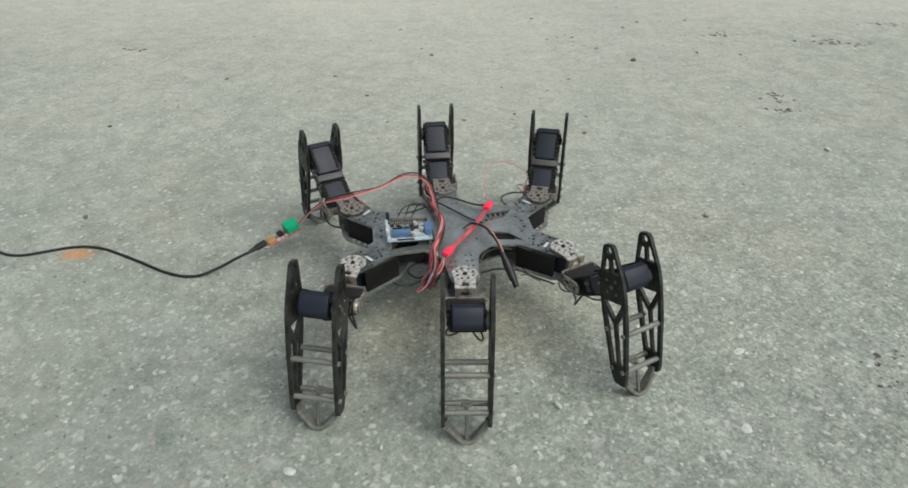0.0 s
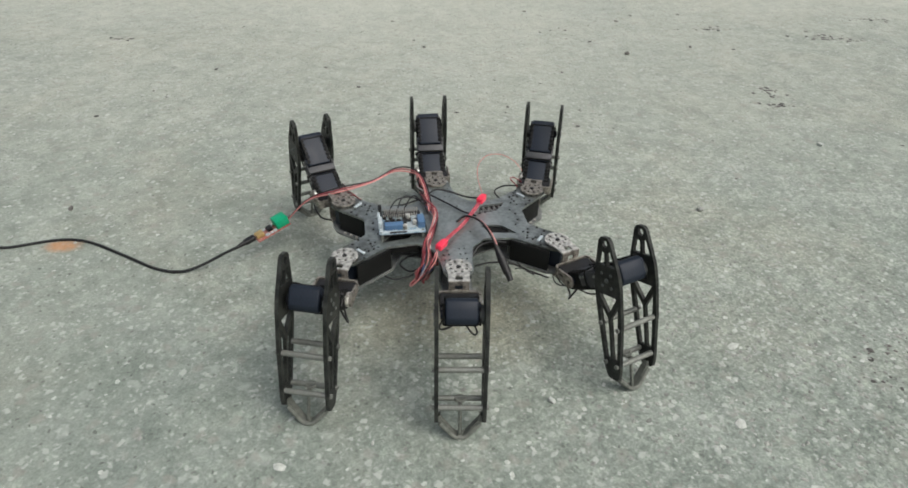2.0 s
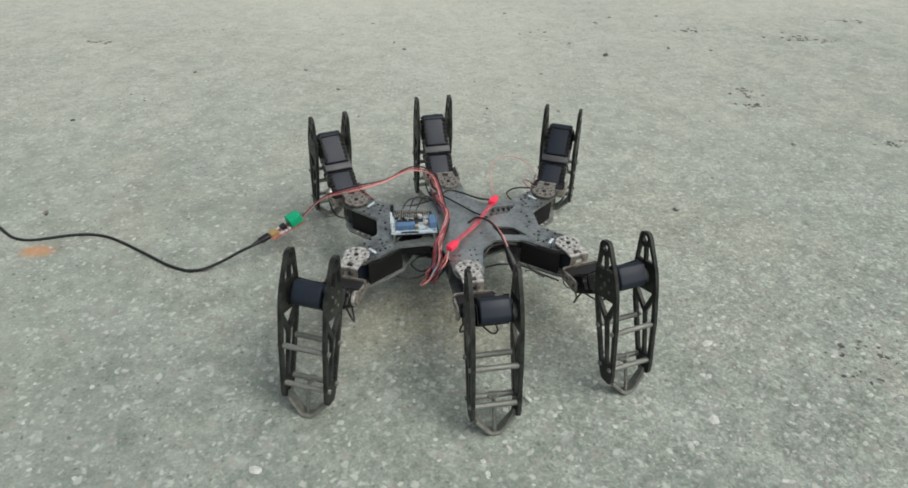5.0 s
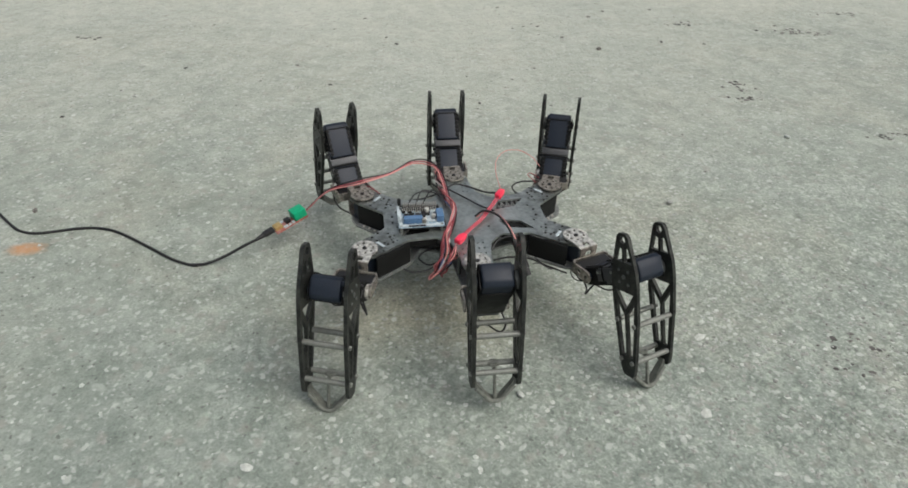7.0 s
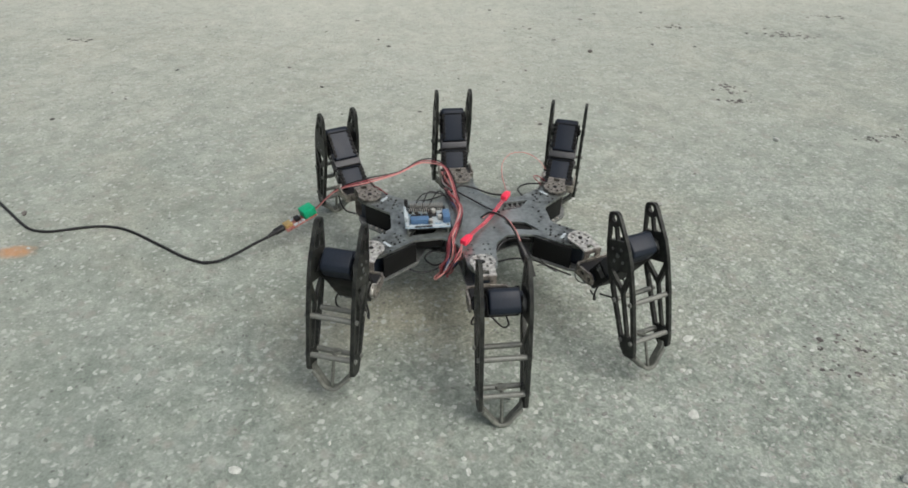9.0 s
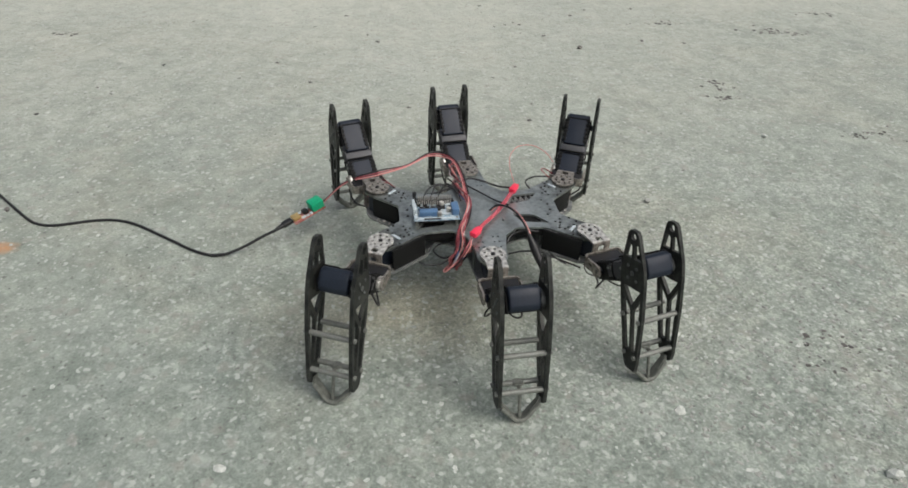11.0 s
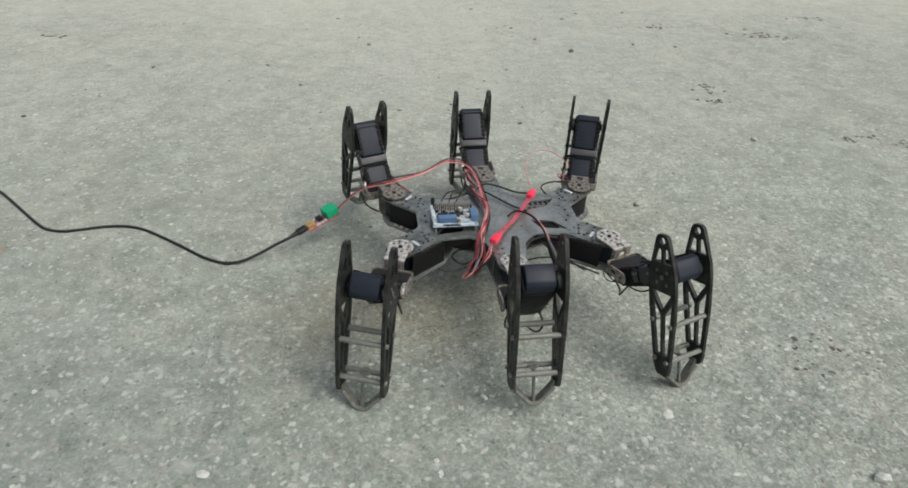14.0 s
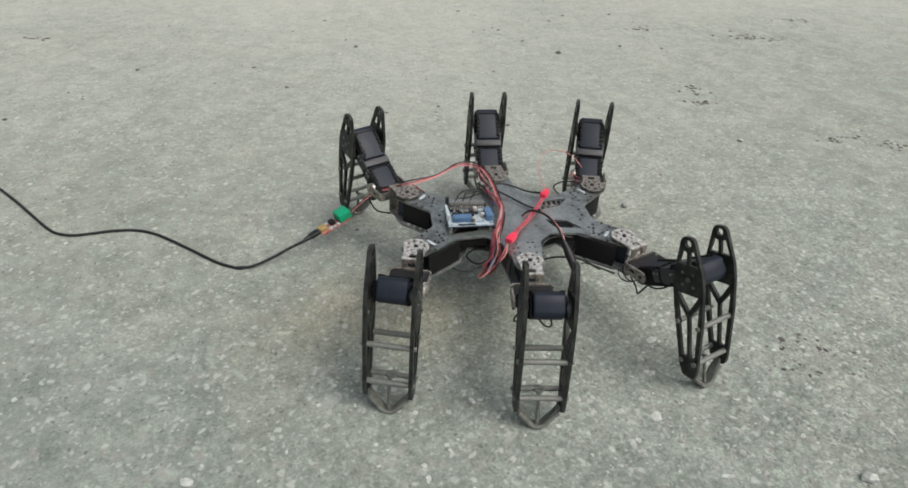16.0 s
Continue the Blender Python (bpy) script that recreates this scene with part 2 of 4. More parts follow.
def spline(points, step=6):
    p = [Vector(q) for q in points]
    p = [2 * p[0] - p[1], *p, 2 * p[-1] - p[-2]]
    out = []
    for i in range(1, len(p) - 2):
        for k in range(step):
            t = k / step
            out.append(0.5 * (2 * p[i] + (p[i + 1] - p[i - 1]) * t + (2 * p[i - 1] - 5 * p[i] + 4 * p[i + 1] - p[i + 2]) * t * t
                              + (3 * p[i] - p[i - 1] - 3 * p[i + 1] + p[i + 2]) * t ** 3))
    return out + [p[-2]]


def tube(bm, points, r, n=7, step=6):
    line = spline(points, step)
    rings, up = [], Vector((0.3, 0.2, 1)).normalized()
    for i, c in enumerate(line):
        d = (line[min(i + 1, len(line) - 1)] - line[max(i - 1, 0)]).normalized()
        u = (up - d * up.dot(d)).normalized()
        w = d.cross(u)
        up = u
        rings.append([bm.verts.new(c + r * (math.cos(a) * u + math.sin(a) * w)) for a in (2 * math.pi * k / n for k in range(n))])
    for a, b in zip(rings, rings[1:]):
        for k in range(n):
            bm.faces.new((a[k], a[(k + 1) % n], b[(k + 1) % n], b[k]))
    bm.faces.new(rings[0][::-1])
    bm.faces.new(rings[-1])
    return bm


def ring_points(cx, cy, r, n=12):
    return [(cx + r * math.cos(2 * math.pi * k / n), cy + r * math.sin(2 * math.pi * k / n)) for k in range(n)]


def rounded(points, r, n=4):
    """A polygon's corners cut by small arcs of about the radius r."""
    out, m = [], len(points)
    for i in range(m):
        a, b, c = (Vector(points[(i + k) % m]) for k in (-1, 0, 1))
        u, w = a - b, c - b
        k = min(r, 0.45 * u.length, 0.45 * w.length)
        p, q = b + u.normalized() * k, b + w.normalized() * k
        for j in range(n + 1):
            t = j / n
            out.append(tuple((1 - t) ** 2 * p + 2 * t * (1 - t) * b + t * t * q))
    return out


def plate(bm, outline, holes, thick, m=None, bevel=0.0006):
    """A flat plate with through holes, from z 0 to thick."""
    t = bmesh.new()
    edges = []
    for loop in [outline, *holes]:
        vs = [t.verts.new((x, y, 0)) for x, y in loop]
        edges += [t.edges.new((vs[i], vs[(i + 1) % len(vs)])) for i in range(len(vs))]
    bmesh.ops.triangle_fill(t, use_beauty=True, use_dissolve=False, edges=edges)
    up = bmesh.ops.extrude_face_region(t, geom=list(t.faces))
    bmesh.ops.translate(t, vec=(0, 0, thick), verts=[v for v in up["geom"] if isinstance(v, bmesh.types.BMVert)])
    bmesh.ops.recalc_face_normals(t, faces=t.faces)
    join(bm, t, m)
    return bm


# ---- ground ----
def build_ground():
    bm = bmesh.new()
    xs = [-400, -60, -12, -4, -1.5, 0, 1.5, 4, 12, 60, 400]
    rows = [[bm.verts.new((x, y + 1, 0)) for x in xs] for y in xs]
    for a, b in zip(rows, rows[1:]):
        for i in range(len(xs) - 1):
            bm.faces.new((a[i], a[i + 1], b[i + 1], b[i]))
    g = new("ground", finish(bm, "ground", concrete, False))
    tagged(g, "pale grey weathered concrete with exposed aggregate and faint stains", "ground", kind="structure")


def stone_mesh(bm, at, r, flat, rnd, turn=0.0):
    t = bmesh.new()
    bmesh.ops.create_icosphere(t, subdivisions=1, radius=1.0)
    for v in t.verts:
        v.co *= rnd.uniform(0.75, 1.2)
    s = Matrix.Diagonal((r * rnd.uniform(0.9, 1.4), r * rnd.uniform(0.7, 1.0), r * flat, 1))
    join(bm, t, Matrix.Translation(at) @ Matrix.Rotation(turn, 4, "Z") @ s)


def build_stones():
    rnd = random.Random(4)
    spots = [(0.464, 1.014, 0.0085, grey_stone, "grey angular pebble lying on the concrete"),
             (0.132, 0.559, 0.005, pale_stone, "small pale pebble lying on the concrete"),
             (0.566, 0.424, 0.009, pale_stone, "pale chipped pebble lying on the concrete"),
             (-0.671, 1.003, 0.006, dark_stone, "small dark pebble lying on the concrete"),
             (0.814, 1.289, 0.007, pale_stone, "small white stone chip lying on the concrete"),
             (0.356, 0.525, 0.009, pale_stone, "pale flat stone set in the worn concrete"),
             (-0.187, 0.463, 0.009, pale_stone, "pale flat stone set in the worn concrete"),
             (0.395, 0.66, 0.008, pale_stone, "pale flat stone set in the worn concrete"),
             (-0.085, 0.495, 0.003, pale_stone, "tiny white stone chip on the concrete"),
             (0.528, 1.885, 0.007, dark_stone, "small dark clod lying on the concrete")]
    for x, y, r, mat, label in spots:
        bm = bmesh.new()
        stone_mesh(bm, (0, 0, 0), r, 0.22 if 'set in' in label else 0.7, rnd, rnd.uniform(0, 6))
        low = min(v.co.z for v in bm.verts)
        bmesh.ops.translate(bm, vec=(0, 0, -low * (0.15 if 'set in' in label else 0.8)), verts=bm.verts)
        ob = new("pebble", finish(bm, "pebble", mat, False))
        ob.location = (x, y, 0)
        tagged(ob, label, "pebble")
    # loose grit, gathered in a few worn patches
    patches = [(0.605, 0.655, 0.035, 0.035, 13), (0.575, 0.585, 0.03, 0.02, 8), (0.645, 0.62, 0.03, 0.03, 7), (0.828, 1.60, 0.03, 0.03, 14), (0.822, 1.51, 0.04, 0.015, 12),
               (1.22, 2.07, 0.07, 0.03, 34), (1.45, 2.28, 0.08, 0.02, 16), (0.85, 2.15, 0.06, 0.03, 14), (1.05, 1.30, 0.07, 0.02, 16),
               (1.16, 1.27, 0.03, 0.02, 10), (-0.97, 1.98, 0.04, 0.015, 8), (0.3, 2.2, 0.5, 0.3, 22), (-0.4, 1.6, 0.5, 0.4, 16), (0.5, 1.4, 0.6, 0.3, 16)]
    bm = bmesh.new()
    for cx, cy, sx, sy, count in patches:
        for _ in range(round(count * 1.4)):
            x, y = rnd.gauss(cx, sx * 0.6), rnd.gauss(cy, sy * 0.6)
            stone_mesh(bm, (x, y, 0.0), rnd.choice((0.0014, 0.0020, 0.0030, 0.0046)) * (0.7 + 0.4 * y), 0.25, rnd, rnd.uniform(0, 6))
    g = new("dark_grit", finish(bm, "dark_grit", dark_stone, False))
    tagged(g, "scattered dark grit in worn pits of the concrete", "grit", kind="stuff")
    bm = bmesh.new()
    for k in range(4200):
        y = 0.35 + 2.6 * rnd.random() ** 1.6
        x = rnd.uniform(-0.95, 0.95) * (0.25 + 0.75 * y)
        if k % 2:
            x, y = rnd.gauss(0.42, 0.28), rnd.gauss(0.62, 0.20)
        stone_mesh(bm, (x, y, -0.0002), rnd.choice((0.0010, 0.0012, 0.0015, 0.0018, 0.0022, 0.003, 0.0045)) * (0.75 + 0.25 * y), 0.16, rnd, rnd.uniform(0, 6))
    g = new("aggregate", finish(bm, "aggregate", pale_stone, False))
    tagged(g, "pale aggregate stones showing through the worn concrete", "aggregate", kind="stuff")
    bm = bmesh.new()
    for _ in range(2600):
        x, y = rnd.gauss(0.55, 0.26), rnd.gauss(0.56, 0.20)
        if y > 0.25:
            stone_mesh(bm, (x, y, -0.0003), rnd.choice((0.0012, 0.0016, 0.002, 0.0028, 0.0036)), 0.5, rnd, rnd.uniform(0, 6))
    g = new("gravel", finish(bm, "gravel", grey_stone, False))
    tagged(g, "small grey stones standing out of the worn concrete", "gravel", kind="stuff")


# ---- the robot ----
HIP_Z = 0.100           # hip axis over the ground
COXA, THIGH = 0.0647, 0.0843
HIPS = {"back_left": (-0.1448, 0.0712), "back_middle": (0.0, 0.1154), "back_right": (0.1448, 0.0712),
        "front_left": (-0.1448, -0.0712), "front_middle": (0.0, -0.1154), "front_right": (0.1448, -0.0712)}
LEGS = {}


def shin_meshes():
    """The lower leg: origin on the knee axis, x outward, z up along the plates."""
    side = Matrix(((1, 0, 0, 0), (0, 0, 1, 0), (0, 1, 0, 0), (0, 0, 0, 1)))
    mm = 0.001
    outline = rounded([(-6, 54.5), (6, 54.5), (10, 50), (21, 10), (22.5, -8), (21, -52), (13, -122), (9, -133.5), (-9, -133.5), (-14, -120),
                       (-22, -40), (-23, -6), (-20, 12), (-10, 50)], 4)
    holes = [ring_points(0, 46.3, 4.9, 12),
             rounded([(-8.5, 38), (-1.7, 35), (-1.7, 18.5), (-15, 18.5)], 1.2, 2), rounded([(8.5, 38), (15, 18.5), (1.7, 18.5), (1.7, 35)], 1.2, 2),
             rounded([(-16.5, -19.5), (15.5, -19.5), (0, -43)], 1.5, 2),
             rounded([(-17.5, -29), (-1.9, -50), (-1.9, -106), (-10.2, -106)], 1.5, 2), rounded([(17, -29), (9.6, -106), (1.9, -106), (1.9, -50)], 1.5, 2)]
    holes += [ring_points(x, z, 1.3, 8) for x, z in ((8, 8), (-8, 8), (8, -8), (-8, -8))]
    sc = lambda loop: [(x * mm, y * mm) for x, y in loop]
    bm = bmesh.new()
    plate(bm, sc(outline), [sc(h) for h in holes], 0.0046, side)
    plate_me = finish(bm, "side_plate", shin_plate)
    bars = []
    for x, z in ((0.0155, -0.060), (-0.0155, -0.060), (0.0095, -0.112), (-0.0105, -0.112)):
        bm = rod(bmesh.new(), (x, -0.0255, z), (x, 0.0255, z), 0.0034, 12)
        for s in (-1, 1):
            rod(bm, (x, s * 0.0294, z), (x, s * 0.0326, z), 0.0032, 6, bevel=0.0005)
        bars.append(finish(bm, "cross_bar", steel))
    bm = bmesh.new()
    prof = [(-0.0262, -0.1285), (-0.0255, -0.1340), (-0.0165, -0.1440), (-0.0080, -0.1540), (-0.0040, -0.1576), (0.0040, -0.1576), (0.0080, -0.1540), (0.0165, -0.1440), (0.0255, -0.1340), (0.0262, -0.1285)]
    inner = [(y * 0.86, z + 0.0036) for y, z in prof]
    a, b, c, d = [[bm.verts.new((x, y, z)) for y, z in pr] for x in (-0.0042, 0.0042) for pr in (prof, inner)]
    for i in range(len(prof) - 1):
        for p, q in ((a, c), (d, b), (b, a), (c, d)):
            bm.faces.new((p[i], p[i + 1], q[i + 1], q[i]))
    for i in (0, -1):
        bm.faces.new((a[i], b[i], d[i], c[i]))
    foot_me = finish(bm, "foot", foot_metal)
    rails = [finish(tube(bmesh.new(), [(x, -0.0235, -0.1355), (x, -0.0155, -0.1440), (x, -0.0068, -0.1536), (x, 0, -0.1553), (x, 0.0068, -0.1536), (x, 0.0155, -0.1440), (x, 0.0235, -0.1355)], 0.0027, 8, 3), "foot_rail", foot_metal)
             for x in (-0.0050, 0.0050)]
    bm = rod(bmesh.new(), (0, 0, -0.1555), (0, 0, -0.114), 0.0021, 8)
    rod(bm, (-0.0105, 0, -0.114), (0.0095, 0, -0.114), 0.0026, 8)
    t = bmesh.new()
    bmesh.ops.create_cone(t, cap_ends=True, segments=20, radius1=0.0075, radius2=0.0065, depth=0.003)
    join(bm, t, Matrix.Translation((-0.0090, 0, -0.1110)))
    strut_me = finish(bm, "foot_strut", foot_metal)
    bm = rod(bmesh.new(), (0, 0.0195, 0), (0, 0.0252, 0), 0.0105, 20, bevel=0.0008)
    horn_me = finish(bm, "servo_horn", grey_metal)
    bm = bmesh.new()
    for x, z in ((8, 8), (-8, 8), (8, -8), (-8, -8), (0, 0)):
        rod(bm, (x * mm, 0.0294, z * mm), (x * mm, 0.0310, z * mm), 0.0021 if x else 0.0032, 8, bevel=0.0004)
    bolts_me = finish(bm, "hinge_screws", grey_metal)
    return plate_me, bars, foot_me, rails, strut_me, horn_me, bolts_me


def servo_meshes(profile, length, ahead, top, rails):
    """A servo lying along x with its axis along y, its side seen as the profile; ahead: how far the case runs past the axis."""
    back = length - ahead
    cx = (ahead - back) / 2
    t = bmesh.new()
    up = Matrix(((1, 0, 0, 0), (0, 0, 1, 0), (0, 1, 0, 0), (0, 0, 0, 1)))
    plate(t, [(x * 0.001, z * 0.001) for x, z in rounded(profile, 2.2, 3)], [], 0.0362, Matrix.Translation((0, -0.0181, 0)) @ up)
    bmesh.ops.remove_doubles(t, verts=t.verts, dist=1e-6)
    rim = [e for e in t.edges if len(e.link_faces) == 2 and e.calc_face_angle(0) > 1.2]
    bmesh.ops.bevel(t, geom=rim, offset=0.0026, segments=3, affect="EDGES", profile=0.5)
    case_bm = bmesh.new()
    join(case_bm, t)
    rod(case_bm, (0, 0.0175, 0), (0, 0.0200, 0), 0.0085, 20)
    rod(case_bm, (0, -0.0175, 0), (0, -0.0235, 0), 0.0055, 16)
    case = finish(case_bm, "servo_case", servo_case)
    lugs = []
    for sx in (-1, 1):
        lugs.append(finish(box(bmesh.new(), (cx + sx * (length / 2 - 0.006), 0.0190, top - 0.004), (0.0070, 0.0030, 0.0060), 0.0006), "mounting_lug", servo_case))
    mark = finish(box(bmesh.new(), (ahead - 0.0014, -0.0015, -0.0050), (0.0012, 0.0100, 0.0007)), "printed_mark", gold_print)
    # black toothed rails along both long edges of the case
    (xa, za), (xb, zb) = [(x * 0.001, z * 0.001) for x, z in rails]
    slope, rails_out = math.atan2(zb - za, xb - xa), []
    run = math.hypot(xb - xa, zb - za)
    for s in (-1, 1):
        bm = box(bmesh.new(), (run / 2, s * 0.0170, -0.0006), (run, 0.0032, 0.0030), 0.0005)
        for k in range(6):
            box(bm, (run * (k + 0.5) / 6, s * 0.0166, 0.0006), (run / 11, 0.0052, 0.0026), 0.0005)
        box(bm, (run - 0.001, 0, -0.0002), (0.0018, 0.0330, 0.0016), 0.0004)
        bmesh.ops.transform(bm, matrix=Matrix.Translation((xa, 0, za)) @ Matrix.Rotation(-slope, 4, "Y"), verts=bm.verts)
        rails_out.append(finish(bm, "toothed_rail", black_plate))
    return case, lugs + rails_out, mark


def thigh_meshes():
    """The upper leg: origin on the hip's lifting axis, x towards the knee."""
    bm = box(bmesh.new(), (0.0385, 0, 0.0106), (0.0105, 0.0425, 0.0026), 0.0009)
    box(bm, (0.0385, 0, 0), (0.0095, 0.0410, 0.0215), 0.0009)
    strap = finish(bm, "thigh", strap_metal)
    sides, screws, ears = [], [], []
    for s in (-1, 1):
        sides.append(finish(box(bmesh.new(), (0.0385, s * 0.0205, 0.001), (0.0410, 0.0020, 0.0175), 0.0008), "side_strap", strap_metal))
        for x in (0.021, 0.027, 0.050, 0.057):
            screws.append(finish(rod(bmesh.new(), (x, s * 0.0212, 0.004), (x, s * 0.0230, 0.004), 0.0019, 6), "screw", steel))
        for x in (0.0, THIGH):
            bm = box(bmesh.new(), (x - 0.008 if x else 0.009, s * 0.0200, -0.001), (0.036, 0.0018, 0.0225), 0.0007)
            for k in range(5):
                box(bm, ((x - 0.022 if x else -0.004) + k * 0.0064, s * 0.0203, 0.0098), (0.0036, 0.0030, 0.0036), 0.0006)
            ears.append(finish(bm, "servo_cradle", black_plate))
    bm = box(bmesh.new(), (0.040, 0, -0.0125), (0.074, 0.0380, 0.0024), 0.0008)
    ears.append(finish(bm, "underside_plate", black_plate))
    bm = bmesh.new()
    tube(bm, [(0.006, -0.019, -0.010), (-0.004, -0.024, -0.018), (-0.018, -0.022, -0.024), (-0.034, -0.008, -0.020), (-0.045, -0.004, -0.006)], 0.0013, 6)
    tube(bm, [(0.010, 0.015, -0.010), (-0.004, 0.022, -0.026), (-0.026, 0.018, -0.030), (-0.042, 0.006, -0.015)], 0.0013, 6)
    leads = finish(bm, "servo_lead", black_wire)
    bm = bmesh.new()
    tube(bm, [(0.0305, -0.0215, -0.012), (0.0310, -0.0225, 0.002), (0.0312, -0.0180, 0.0118), (0.0312, 0, 0.0136), (0.0312, 0.0180, 0.0118), (0.0310, 0.0225, 0.002), (0.0305, 0.0215, -0.012)], 0.0011, 6)
    box(bm, (0.0312, 0.0235, 0.005), (0.0040, 0.0040, 0.0046), 0.0006)
    ears.append(finish(bm, "cable_tie", black_plate))
    return strap, sides, screws, ears, leads


def hip_meshes():
    """The hip bracket: origin on the vertical hip axis, x outward."""
    mm = 0.001
    sc = lambda loop: [(x * mm, y * mm) for x, y in loop]
    out = [(30, -13.5), (30, 13.5), (14, 13.8)] + [(17.5 * math.cos(a), 17.5 * math.sin(a)) for a in (radians(56 + 15.5 * k) for k in range(17))] + [(14, -13.8)]
    holes = [ring_points(0, 0, 3.4, 12)] + [ring_points(11.2 * math.cos(a), 11.2 * math.sin(a), 2.2, 8) for a in (radians(45 * k + 22) for k in range(8))]
    holes += [rounded([(19, -4.5), (27, -4.5), (27, 4.5), (19, 4.5)], 1.0, 2)]
    bm = bmesh.new()
    plate(bm, sc(out), [sc(h) for h in holes], 0.0020, Matrix.Translation((0, 0, 0.0172)))
    cup = finish(bm, "hip_bracket", bare_metal)
    bm = bmesh.new()
    plate(bm, sc([(-13, -25.5), (13, -25.5), (13, 18.5), (-13, 18.5)]), [sc(rounded([(-5, 6), (5, 6), (5, 13), (-5, 13)], 1, 2)), sc(ring_points(-7, -6, 1.6, 8)), sc(ring_points(7, -6, 1.6, 8)), sc(ring_points(0, -14, 3, 10))],
          0.0022, Matrix.Translation((0.0295, 0, 0)) @ Matrix(((0, 0, 1, 0), (1, 0, 0, 0), (0, 1, 0, 0), (0, 0, 0, 1))))
    web = finish(bm, "bracket_web", bronze_metal)
    lower = finish(plate(bmesh.new(), sc(out), [sc(h) for h in holes], 0.0020, Matrix.Translation((0, 0, -0.0262))), "lower_bracket", bronze_metal)
    # a bent strip: web, rounded corners, and the two arms that reach the lifting axis
    bm, rows = bmesh.new(), []
    line = rounded([(46.0, -26.7), (33.5, -26.7), (33.5, 26.7), (46.0, 26.7)], 9, 6)[7:21]
    for o in (-1.3, 1.3):
        pts = []
        for i, p in enumerate(line):
            a, b = Vector(line[max(i - 1, 0)]), Vector(line[min(i + 1, len(line) - 1)])
            n = Vector((-(b - a).y, (b - a).x)).normalized() * o
            pts.append(((p[0] + n.x) * mm, (p[1] + n.y) * mm))
        for z in (-0.0062, 0.0062):
            rows.append([bm.verts.new((x, y, z)) for x, y in pts])
    for i in range(len(line) - 1):
        for p, q in ((0, 1), (1, 3), (3, 2), (2, 0)):
            bm.faces.new((rows[p][i], rows[p][i + 1], rows[q][i + 1], rows[q][i]))
    for i in (0, -1):
        bm.faces.new((rows[0][i], rows[1][i], rows[3][i], rows[2][i]))
    arm_out = [(42.0, -6.2)] + [(64.7 + 8.6 * math.cos(a), 8.6 * math.sin(a)) for a in (radians(-90 + 15 * k) for k in range(13))] + [(42.0, 6.2)]
    up = Matrix(((1, 0, 0, 0), (0, 0, 1, 0), (0, 1, 0, 0), (0, 0, 0, 1)))
    for y in (-0.0280, 0.0254):
        plate(bm, sc(arm_out), [sc(ring_points(64.7, 0, 3.2, 10)), sc(rounded([(45, -3), (54, -3), (54, 3), (45, 3)], 2, 2))], 0.0026, Matrix.Translation((0, y, 0)) @ up)
    fork = finish(bm, "fork_bracket", bronze_metal)
    bm = rod(bmesh.new(), (COXA, 0.0205, 0), (COXA, 0.0252, 0), 0.0095, 18, bevel=0.0008)
    pivot = finish(bm, "pivot_disc", bare_metal)
    # black block added to stand for servo and shade inside the fork
    filler = finish(box(bmesh.new(), (0.0475, 0, -0.0015), (0.0245, 0.0490, 0.0130), 0.0020, seg=3), "fork_filler", black_wire)
    bm = bmesh.new()
    rod(bm, (0, 0, 0.0175), (0, 0, 0.0205), 0.0030, 10, bevel=0.0005)
    screws = finish(bm, "hip_screw", hole_dark)
    return cup, lower, web, fork, pivot, screws, filler


